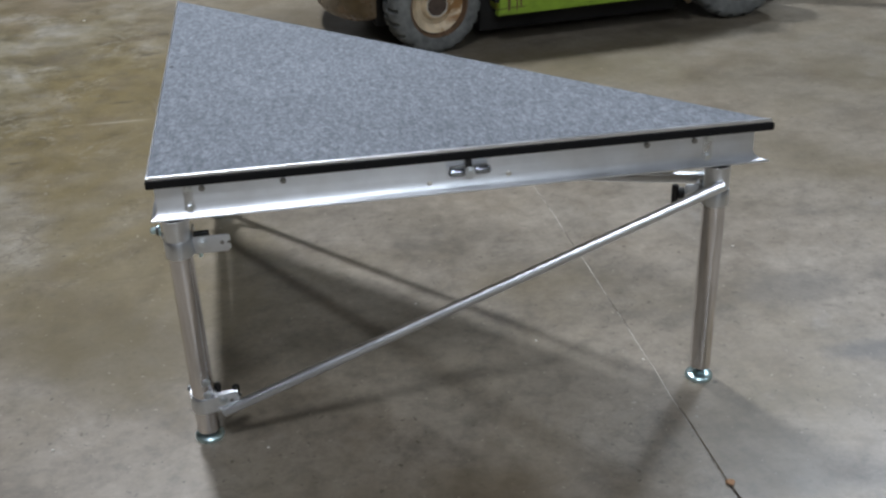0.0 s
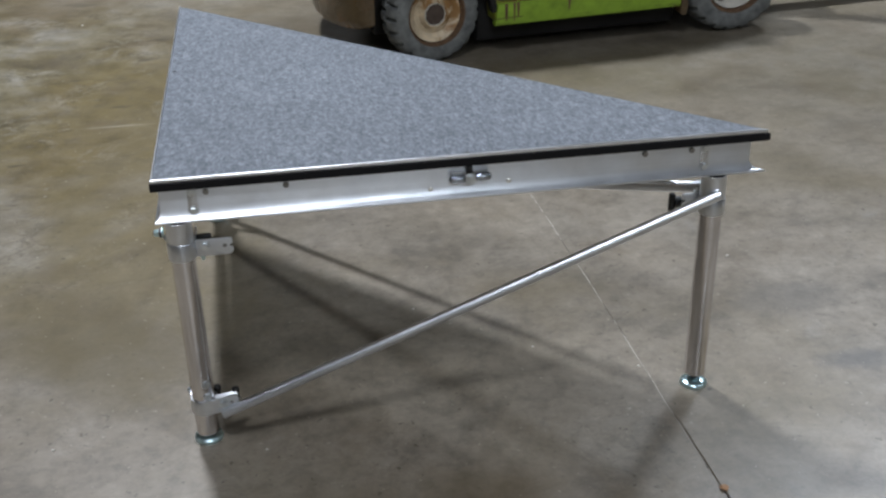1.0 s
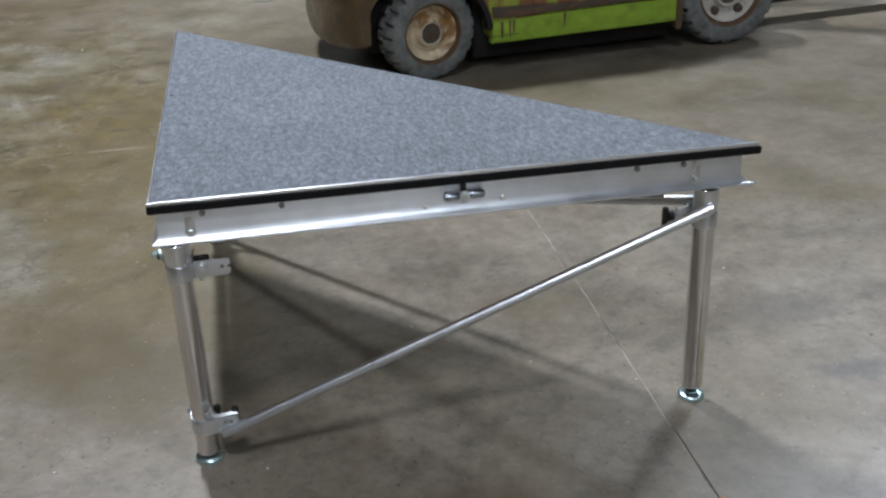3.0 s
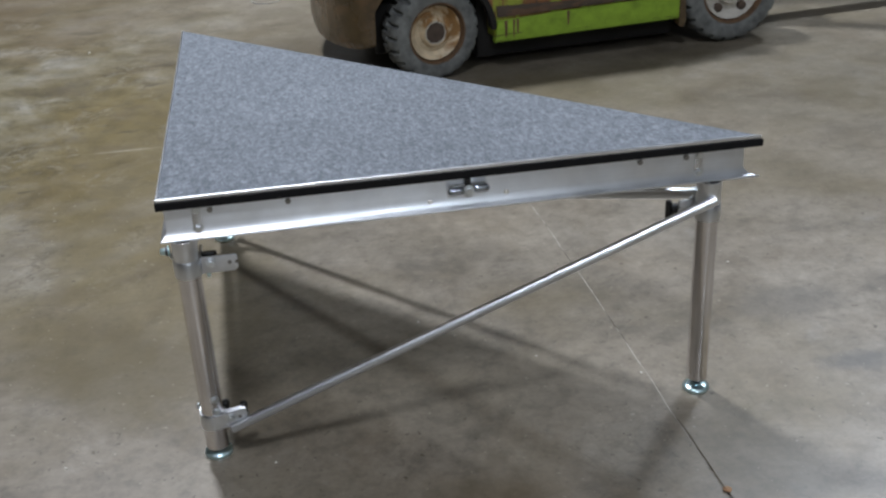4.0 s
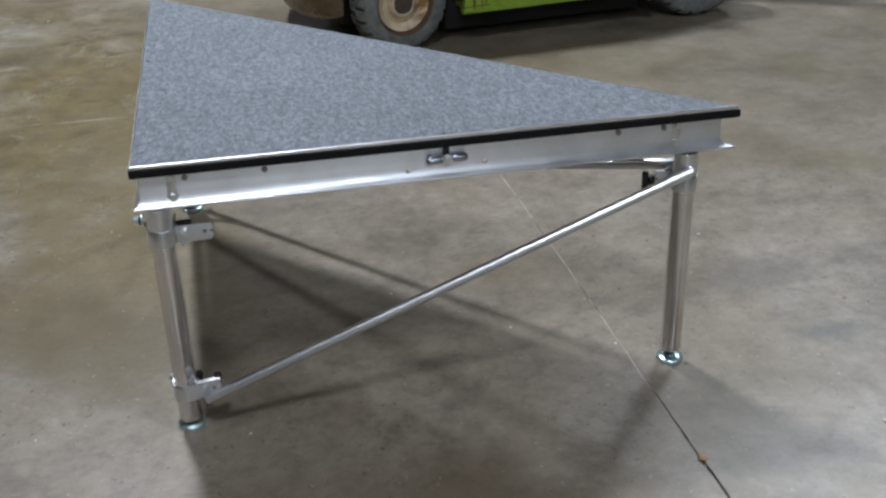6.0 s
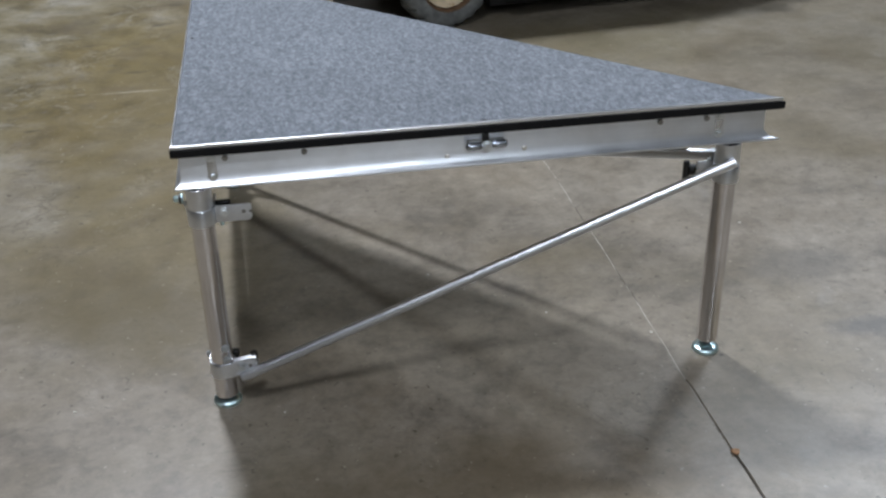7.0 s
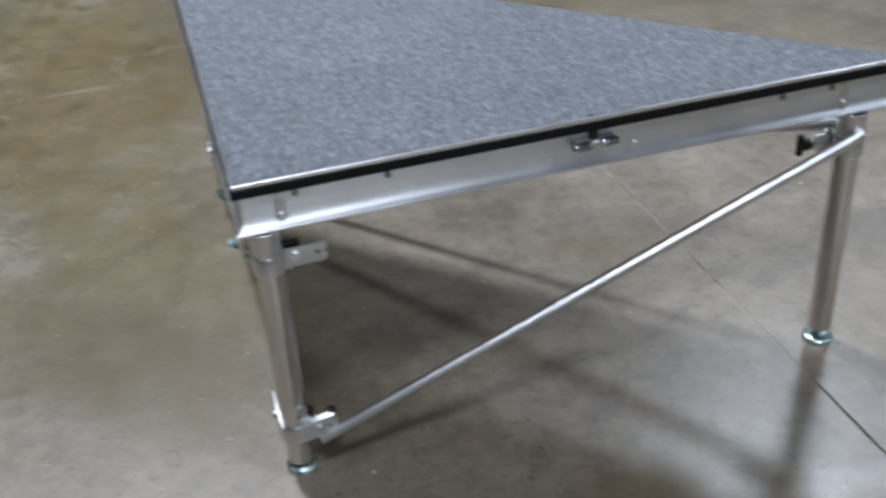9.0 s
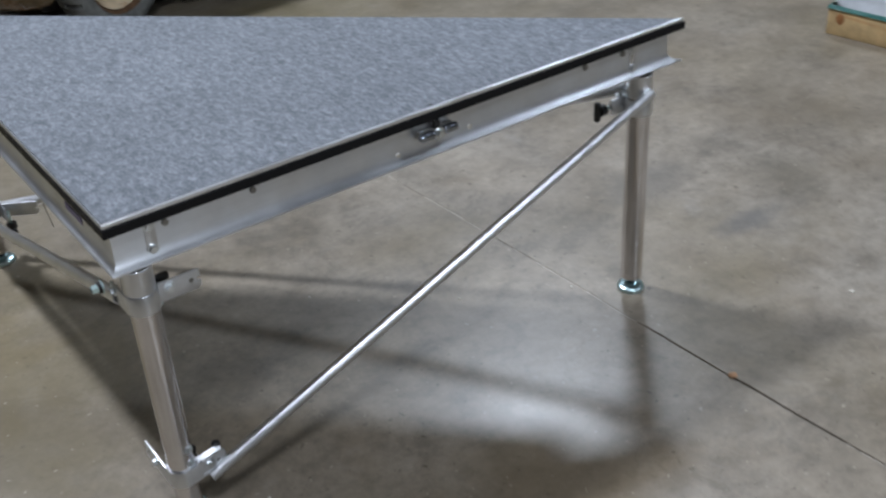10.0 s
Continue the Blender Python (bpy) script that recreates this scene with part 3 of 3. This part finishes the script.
def knob(m):
    """A T-shaped hand knob on a zinc stud, stud along z from the origin."""
    bm = box(-0.022, 0.022, -0.006, 0.006, 0.030, 0.044, 0.005, 3)
    add(bm, turned([(0.010, 0.016), (0.012, 0.018), (0.012, 0.032), (0, 0.032)], 20))
    bm.transform(m)
    return bm


def collar(x, y, z, arms, name="brace_clamp", h=0.034):
    """A clamp round a leg from height z up. arms: angle, length, tilt, offsets across the arm, place of the knob."""
    ring = turned([(LEG_R + 0.0006, 0), (LEG_R + 0.0030, 0), (LEG_R + 0.0042, 0.001), (LEG_R + 0.0042, h - 0.0018), (LEG_R + 0.0030, h), (LEG_R + 0.0006, h)], 36, Matrix.Translation((x, y, z)), closed=True)
    body = part(name, ring, CAST, stage, "cut aluminium brace clamp")
    for angle, length, tilt, offsets, knob_at in arms:
        m = Matrix.Translation((x, y, z)) @ pose(0, 0, 0, 0, 0, angle) @ pose(0, 0, 0, 0, tilt, 0)
        for off in offsets:
            near = 0.004 if abs(off) > LEG_R else LEG_R + 0.004
            plate = prism([(near, 0.0), (length - 0.006, 0.0), (length, 0.006), (length, h * 0.42), (length - 0.007, h * 0.46), (length - 0.007, h * 0.58), (length, h * 0.62), (length, h - 0.003), (length - 0.003, h), (near, h)], -0.002, 0.002, 0.0006)
            plate.transform(m @ Matrix.Translation((0, off, 0)) @ pose(0, 0, 0, 90))
            part("arm", plate, SATIN, body)
            hole = turned([(0, 0.0024), (0.0036, 0.0024), (0.0042, 0.002)], 14, m @ Matrix.Translation((length - 0.016, off, h * 0.55)) @ pose(0, 0, 0, 90 if off < 0 else -90))
            part("pin_hole", hole, BOLT_GREY, body)
        first = offsets[0]
        bolt_at = m @ Matrix.Translation((0.045, first + (-0.002 if first < 0 else 0.002), h * 0.62)) @ pose(0, 0, 0, 90 if first < 0 else -90)
        part("clamp_bolt", hex_bolt(bolt_at, 0.0070, 0.008), SILVER, body, "zinc clamp bolt")
        if knob_at:
            km = m @ Matrix.Translation(knob_at[0]) @ pose(0, 0, 0, *knob_at[1])
            part("clamp_knob", knob(km), BLACK_PLASTIC, body, "black plastic hand knob")
            part("knob_stud", turned([(0, -0.012), (0.004, -0.012), (0.004, 0.018)], 12, km), ZINC, body)
    return body


def cap_knob(x, y, z, parent):
    """A small upright black grip with a rounded top and a waist, on a zinc washer."""
    bm = turned([(0, 0.013), (0.0045, 0.0125), (0.0075, 0.010), (0.0085, 0.006), (0.0080, 0.0), (0.0062, -0.005), (0.0066, -0.011), (0.0085, -0.013), (0.0, -0.013)], 20, Matrix.Translation((x, y, z)))
    part("clamp_knob", bm, BLACK_PLASTIC, parent, "black plastic hand knob")
    part("knob_washer", turned([(0, -0.0130), (0.0100, -0.0130), (0.0104, -0.0142), (0.0100, -0.0156), (0, -0.0156)], 20, Matrix.Translation((x, y, z))), SILVER, parent)


SIDE_OFF = LEG_R + 0.002
ax, ay = LEGS["a"][:2]
bx, by = LEGS["b"][:2]
cx, cy = LEGS["c"][:2]
collar(ax, ay, 0.438, [(0, 0.0985, 0, (-0.003,), ((0.036, 0.026, -0.010), (0, 0, 0))), (90, 0.060, 0, (SIDE_OFF, -SIDE_OFF), None)], h=0.036)
low_clamp = collar(ax, ay, 0.074, [(0, 0.078, -10, (-SIDE_OFF,), None), (90, 0.100, 0, (SIDE_OFF,), None)])
cap_knob(0.0677, 0.0360, 0.106, low_clamp)
cap_knob(0.1060, 0.0160, 0.109, low_clamp)
# the clamp's bent end, turned up to the brace
bent = prism([(-0.024, -0.016), (0.018, -0.019), (0.025, -0.004), (0.025, 0.016), (-0.024, 0.019)], -0.0017, 0.0017, 0.0006)
bent.transform(Matrix.Translation((0.087, 0.000, 0.1005)) @ pose(0, 0, 0, 44, -12, 0))
part("bent_end", bent, SATIN, low_clamp, "bright bent aluminium end")
top_clamp = collar(bx, by, 0.432, [(180, 0.055, 0, (-SIDE_OFF,), ((0.030, -0.050, 0.004), (0, 90, 0))), (45, 0.060, 0, (0.010,), None)])
collar(cx, cy, 0.122, [(-90, 0.075, -10, (-SIDE_OFF, SIDE_OFF), ((0.050, 0.034, 0.006), (180, 0, 0))), (-32, 0.118, 0, (0.004,), None), (45, 0.066, 0, (0.010,), None)])
# bolt with nut and washers that draws the clamp together
stack = bmesh.new()
for z0, r, hh, seg in ((0.449, 0.0105, 0.003, 24), (0.452, 0.0085, 0.009, 6), (0.461, 0.0105, 0.0025, 24), (0.4635, 0.0050, 0.012, 16), (0.4755, 0.0110, 0.003, 24), (0.4785, 0.0085, 0.008, 6)):
    add(stack, turned([(0, z0), (r * 0.94, z0), (r, z0 + 0.0006), (r, z0 + hh - 0.0006), (r * 0.94, z0 + hh), (0, z0 + hh)], seg, Matrix.Translation((1.104, 0.050, 0))))
part("clamp_bolt", stack, SILVER, top_clamp, "zinc bolt with nuts and washers")
# added strip, tilted to catch light, for the long beam's bright flange edge
strip = box(-0.072, 0.072, -0.0045, 0.0045, -0.0015, 0.0015, 0.0005)
strip.transform(pose(1.040, 0.040, 0.4935, 17, 6.0, 0))
part("flange_glint_strip", strip, ALU_BRACE, stage, "flat aluminium strip added for the long beam's lit flange edge")
for z in (0.118, 0.148):
    part("leg_pin", hex_bolt(Matrix.Translation((ax + 0.0105, ay - 0.0205, z)) @ pose(0, 0, 0, 90, 0, 27), 0.0065, 0.006), SILVER, stage, "zinc leg pin")

# diagonal braces
part("brace", tube((0.077, -0.012, 0.0765), (1.126, -0.015, 0.484), 0.0110, seg=36), ALU_BRACE, stage, "diagonal aluminium brace tube")
part("brace", tube((0.018, 0.060, 0.446), (0.030, 1.070, 0.124), 0.0118), ALU_BRACE, stage, "diagonal aluminium brace tube")
part("brace", tube((0.062, 1.134, 0.126), (1.140, 0.056, 0.466), 0.0115), ALU_BRACE, stage, "diagonal aluminium brace tube")
part("brace_bolt", hex_bolt(Matrix.Translation((0.000, 0.082, 0.463)) @ pose(0, 0, 0, 0, -90, 0), 0.0080, 0.017), ZINC, stage, "zinc brace bolt")

part("bolt_socket", turned([(0, 0.0004), (0.0048, 0.0004), (0.0050, -0.003)], 6, Matrix.Translation((-0.0175, 0.082, 0.463)) @ pose(0, 0, 0, 0, -90, 0)), STEM, stage)
part("bolt_collar", turned([(0.0080, 0), (0.0105, 0.0005), (0.0105, 0.006), (0.0080, 0.0065)], 24, Matrix.Translation((-0.0005, 0.082, 0.463)) @ pose(0, 0, 0, 0, -90, 0)), BLACK_PLASTIC, stage, "dark plastic collar")
# end of a cable tie that hangs from the beam
tie = bmesh.new()
add(tie, tube((0.006, 0.3560, 0.5180), (0.009, 0.3545, 0.4810), 0.0009, 0.0004, 8))
add(tie, tube((0.009, 0.3545, 0.4811), (0.013, 0.3470, 0.4470), 0.0009, 0.0004, 8))
part("cable_tie", tie, STRAP, stage, "milky cable tie end")

# ---- the forklift ----
FL = pose(0.908, 2.372, 0, 0, 0, 6.2)
truck = thing("forklift", FL, "old lime green and brown forklift truck with worn rusty paint", "forklift")


def tyre(r, width, lugs=22):
    """A solid tyre about y, its outer face at y = 0, with lugs across the tread, in one skin."""
    bm = bmesh.new()
    per = 8
    n = lugs * per
    depth = r * 0.085
    # radius, height across, which grooves cut it
    prof = [(r * 0.62, 0.008, 0), (r * 0.645, 0.002, 0), (r * 0.70, -0.001, 0), (r * 0.80, 0.0, 0), (r * 0.865, 0.002, 0), (r * 0.905, 0.005, 4), (r * 0.955, 0.011, 1), (r * 0.985, 0.024, 1), (r, 0.038, 1), (r, width * 0.44, 1), (r, width * 0.47, 3),
            (r, width * 0.53, 3), (r, width * 0.56, 2), (r, width - 0.038, 2), (r * 0.975, width - 0.024, 2), (r * 0.93, width - 0.013, 2), (r * 0.865, width - 0.004, 0), (r * 0.80, width, 0), (r * 0.62, width, 0)]
    rings = []
    for rad, z, cut in prof:
        ring = []
        for k in range(n):
            ph = k % per
            low = (cut & 1 and ph in (0, 1)) or (cut & 2 and ph in (4, 5))
            rr = rad - depth * (0.6 if rad < r * 0.97 else 1.0) if low else rad
            zz = z + 0.014 if low and cut == 1 and z < 0.03 else z
            a = 2 * math.pi * k / n
            ring.append(bm.verts.new((rr * math.cos(a), rr * math.sin(a), zz)))
        rings.append(ring)
    for ra, rb in zip(rings, rings[1:] + rings[:1]):
        for k in range(n):
            j = (k + 1) % n
            bm.faces.new((ra[k], ra[j], rb[j], rb[k]))
    bm.transform(pose(0, 0, 0, -90))
    return bm


def wheel(name, sx, y, r, width, rim_mat, bolts, rim_label, far=False, steer=0.0):
    turn = pose(sx, y, r, 0, 0, steer + (180 if far else 0))
    t = part(name, tyre(r, width), RUBBER, truck, "dark grey solid rubber tyre")
    t.matrix_local = turn
    rr = r * 0.635
    prof = [(0, 0.052), (r * 0.225, 0.052), (r * 0.230, 0.026), (r * 0.262, 0.022), (r * 0.275, 0.026), (r * 0.32, 0.044), (r * 0.42, 0.046),
            (r * 0.49, 0.034), (r * 0.54, 0.022), (r * 0.565, 0.020), (r * 0.575, 0.050)]
    part("rim", turned(prof, 48, pose(0, 0, 0, -90)), rim_mat, t, rim_label)
    part("rim_ring", turned([(r * 0.555, 0.026), (r * 0.57, 0.030), (r * 0.585, 0.024), (r * 0.60, 0.008), (r * 0.615, 0.0030), (rr + 0.002, 0.0025), (rr + 0.002, 0.010)], 48, pose(0, 0, 0, -90)), RUSTY, t, "rusty brown rim flange")
    part("hub_ring", turned([(r * 0.222, 0.030), (r * 0.226, 0.0205), (r * 0.240, 0.0200), (r * 0.246, 0.030)], 9, pose(0, 0, 0, -90)), PALE_CHIP, t)
    part("hub_cap", turned([(0, 0.0225), (r * 0.21, 0.0225), (r * 0.222, 0.030)], 32, pose(0, 0, 0, -90)), DARK_HUB, t, "brown greasy hub")
    for k in range(bolts):
        ang = 2 * math.pi * (k + 0.25) / bolts
        bm = turned([(0, 0.026), (r * 0.075, 0.027), (r * 0.085, 0.032), (r * 0.085, 0.046)], 16, pose(0, 0, 0, -90))
        b = part("wheel_nut", bm, DARK_HUB, t)
        b.location = (r * 0.42 * math.cos(ang), 0, r * 0.42 * math.sin(ang))
    return t


wheel("rear_wheel", 0.006, 0.0, 0.198, 0.15, RIM_TAN, 0, "rusty tan painted steel rim", steer=11)
wheel("rear_wheel", 0.006, 0.92, 0.198, 0.15, RIM_TAN, 0, "rusty tan painted steel rim", True, steer=11)
wheel("front_wheel", 1.338, 0.0, 0.229, 0.17, RIM_WHITE, 5, "chipped white steel rim with rusty edge")
wheel("front_wheel", 1.338, 0.92, 0.229, 0.17, RIM_WHITE, 5, "chipped white steel rim with rusty edge", True)


def arc(cx0, cz0, r, a0, a1, n=14):
    return [(cx0 + r * math.cos(radians(a0 + (a1 - a0) * k / n)), cz0 + r * math.sin(radians(a0 + (a1 - a0) * k / n))) for k in range(n + 1)]


def side_body(outline, y0, y1, bevel=0.0):
    bm = prism(outline, y0, y1)
    bm.transform(Matrix(((1, 0, 0, 0), (0, 0, 1, 0), (0, 1, 0, 0), (0, 0, 0, 1))))
    if bevel:
        eds = [e for e in bm.edges if abs(e.verts[0].co.y - e.verts[1].co.y) < 1e-6]
        bmesh.ops.bevel(bm, geom=eds, offset=bevel, segments=3, affect="EDGES", profile=0.5)
    return bm


def rounded_block(outline, y0, y1, depth, end, low):
    """An outline in s, z drawn out along y, its rear bowed in plan by depth and its lower rim lifted at the sides."""
    bm = bmesh.new()
    half, centre = (y1 - y0) / 2, (y0 + y1) / 2
    rings = []
    for k in range(25):
        w = -math.cos(math.pi * k / 24)
        back = depth * (1 - max(0.0, 1 - abs(w) ** 2.2) ** (1 / 2.2))
        ring = []
        for px, pz in outline:
            wx = max(0.0, min(1.0, (end + 0.165 - px) / 0.15))
            wz = max(0.0, min(1.0, (low + 0.22 - pz) / 0.22))
            ring.append(bm.verts.new((px + back * wx, centre + half * w, pz + 0.085 * math.sqrt(back / depth) * wz)))
        rings.append(ring)
    n = len(outline)
    for ra, rb in zip(rings, rings[1:]):
        for k in range(n):
            bm.faces.new((ra[k], ra[(k + 1) % n], rb[(k + 1) % n], rb[k]))
    bm.faces.new(rings[0])
    bm.faces.new(rings[-1][::-1])
    return bm


rear = arc(-0.357, 0.164, 0.060, 180, 270, 6) + [(-0.335, 0.104), (-0.308, 0.104)] + arc(-0.004, 0.180, 0.284, 176, 92) + [(-0.02, 0.74), (-0.38, 0.74), (-0.408, 0.70), (-0.417, 0.60), (-0.417, 0.42), (-0.417, 0.30), (-0.417, 0.22)]
part("counterweight", rounded_block(rear, -0.015, 0.935, 0.14, -0.417, 0.104), BROWN_PAINT, truck, "dirty brown rounded counterweight")
mid = arc(-0.004, 0.180, 0.252, 90, 8) + [(0.250, 0.150), (1.083, 0.160)] + arc(1.338, 0.22, 0.28, 180, 118) + [(1.19, 0.66), (0.02, 0.66)]
part("body", side_body(mid, 0.004, 0.916, 0.006), RUST_BODY, truck, "rusty brown side panel with lime green paint flecks")
lip = arc(-0.004, 0.180, 0.262, 96, 2, 18) + arc(-0.004, 0.180, 0.240, 2, 96, 18)
part("wheel_arch", side_body(lip, -0.004, 0.05, 0.002), UNDERSIDE, truck, "black wheel arch lip")
stripe = [(0.262, 0.236), (1.078, 0.246), (1.078, 0.262), (0.60, 0.270), (0.256, 0.282)]
part("side_rail", side_body(stripe, -0.004, 0.02, 0.002), RAIL_BROWN, truck, "dark brown side rail")
sill = [(0.246, 0.135), (1.072, 0.141), (1.075, 0.238), (0.80, 0.237), (0.55, 0.233), (0.258, 0.222)]
part("sill", side_body(sill, -0.012, 0.03, 0.003), GREEN_PAINT, truck, "scuffed lime green sill panel")
part("mudguard", side_body([(1.072, 0.110), (1.084, 0.100), (1.100, 0.104), (1.104, 0.13), (1.092, 0.42), (1.074, 0.42)], -0.016, 0.05, 0.003), BROWN_PAINT, truck, "brown mudguard lip")
for s0, s1, z0, z1 in ((0.286, 0.300, 0.150, 0.222), (0.322, 0.332, 0.146, 0.225), (0.338, 0.350, 0.162, 0.225), (0.560, 0.572, 0.172, 0.233)):
    part("rust_run", side_body([(s0 + 0.003, z0), (s1 - 0.003, z0 + 0.008), (s1, z1), (s0, z1)], -0.0126, -0.0115), RUSTY, truck, "brown rust run")
part("panel_seam", box(0.772, 0.776, 0.0005, 0.006, 0.256, 0.60, 0.001), PALE_CHIP, truck)
part("panel_seam", box(0.430, 0.434, 0.0020, 0.006, 0.272, 0.60, 0.001), DARK_BOARD, truck)
# the second, lower box is added to keep light out under the sill
part("underbody", add(box(-0.22, 1.50, 0.19, 0.73, 0.085, 0.30, 0.01), box(0.20, 1.10, 0.11, 0.885, 0.040, 0.30, 0.01)), UNDERSIDE, truck, "black underbody with an added low block against light")
mast = part("mast", add(box(1.56, 1.63, 0.20, 0.27, 0.13, 1.3, 0.006), box(1.56, 1.63, 0.65, 0.72, 0.13, 1.3, 0.006)), UNDERSIDE, truck, "black mast uprights")
part("mast_foot", box(1.40, 1.58, 0.19, 0.73, 0.15, 0.28, 0.01), UNDERSIDE, mast)
for y in (0.245, 0.575):
    fork = prism([(1.63, 0.091), (2.80, 0.091), (2.80, 0.101), (1.69, 0.131), (1.69, 0.50), (1.63, 0.50)], y, y + 0.10)
    fork.transform(Matrix(((1, 0, 0, 0), (0, 0, 1, 0), (0, 1, 0, 0), (0, 0, 0, 1))))
    part("fork", fork, UNDERSIDE, truck, "black lifting fork")

# ---- timber bearer with a wrapped stack of sheets ----
PILE = pose(2.655, 0.668, 0, 0, 0, 7.5)
bearer = part("timber_bearer", box(0, 0.09, -1.5, 0, 0, 0.087, 0.003), TIMBER, None)
bearer.matrix_world = PILE
tagged(bearer, "pale knotty pine bearer lying on the concrete", "timber bearer")
bearer2 = part("timber_bearer", box(0.9, 0.99, -1.5, 0, 0, 0.087, 0.003), TIMBER, None)
bearer2.matrix_world = PILE
tagged(bearer2, "pale knotty pine bearer lying on the concrete", "timber bearer")
pile = thing("sheet_stack", PILE, "stack of teal-edged sheets under clear film on timber bearers", "sheet stack")
for k in range(3):
    part("sheet", box(-0.004 + 0.002 * k, 1.1, -1.52, 0.004 - 0.002 * k, 0.0872 + 0.0045 * k, 0.0914 + 0.0045 * k, 0.001, 1), TEAL, pile)
film = bmesh.new()
FN, FM = 30, 36
for i in range(FN + 1):
    for j in range(FM + 1):
        px, py = 0.002 + 1.086 * i / FN, -1.508 + 1.504 * j / FM
        rim = min(i, FN - i, j, FM - j)
        film.verts.new((px, py, 0.1008 + 0.012 * min(rim, 1) + 0.006 * noise.noise((px * 16, py * 9, 1.0)) * min(rim, 2)))
film.verts.ensure_lookup_table()
for i in range(FN):
    for j in range(FM):
        k = i * (FM + 1) + j
        film.faces.new([film.verts[q] for q in (k, k + FM + 1, k + FM + 2, k + 1)])
bmesh.ops.solidify(film, geom=film.faces[:], thickness=0.0006)
part("film", film, WRAP, pile, "crumpled clear plastic film", smooth=60)
for px, py in ((-0.0012, -0.045), (-0.0012, -0.62)):
    knot = turned([(0, 0.0014), (0.010, 0.0013), (0.015, 0.0)], 18, Matrix.Translation((px + 0.0012, py, 0.058)) @ pose(0, 0, 0, 0, -90, 0) @ Matrix.Diagonal((1.3, 1.0, 1.0, 1)))
    part("knot", knot, KNOT, bearer, "brown knot")

# ---- small things on the floor ----
def chip(x, y, r, mat, label):
    bm = bmesh.new()
    bmesh.ops.create_icosphere(bm, subdivisions=2, radius=r)
    for v in bm.verts:
        v.co *= 1 + 0.35 * noise.noise(v.co / r * 1.3 + Vector((x * 7, y * 5, 0)))
        v.co.z = max(-r * 0.4, v.co.z * 0.5)
    ob = part("stone_chip", bm, mat)
    ob.location = (x, y, r * 0.4)
    tagged(ob, label, "stone chip", "chips on the floor")


chip(1.05, -0.345, 0.009, CHIP, "small orange-brown stone chip in the floor joint")
for x, y, r in ((0.16, -0.05, 0.003), (1.426, 0.572, 0.004), (0.798, 0.228, 0.003), (0.541, 0.456, 0.003), (1.02, 0.10, 0.0035), (1.470, -0.314, 0.0050), (-0.287, 0.031, 0.0035), (-0.608, 3.27, 0.006)):
    chip(x, y, r, PALE_CHIP, "tiny pale crumb lying on the concrete")
ring = bmesh.new()
RING_N = 40
for k in range(RING_N):
    a = 2 * math.pi * k / RING_N
    for j in range(6):
        b = 2 * math.pi * j / 6
        ring.verts.new(((0.078 + 0.003 * math.cos(b)) * math.cos(a), (0.078 + 0.003 * math.cos(b)) * math.sin(a), 0.003 + 0.003 * math.sin(b)))
ring.verts.ensure_lookup_table()
for k in range(RING_N):
    for j in range(6):
        i2, j2 = (k + 1) % RING_N, (j + 1) % 6
        ring.faces.new([ring.verts[q] for q in (k * 6 + j, i2 * 6 + j, i2 * 6 + j2, k * 6 + j2)])
loop_ob = part("strap_loop", ring, STRAP)
loop_ob.location = (0.234, 3.99, 0)
tagged(loop_ob, "milky plastic strap loop lying on the concrete", "strap loop")
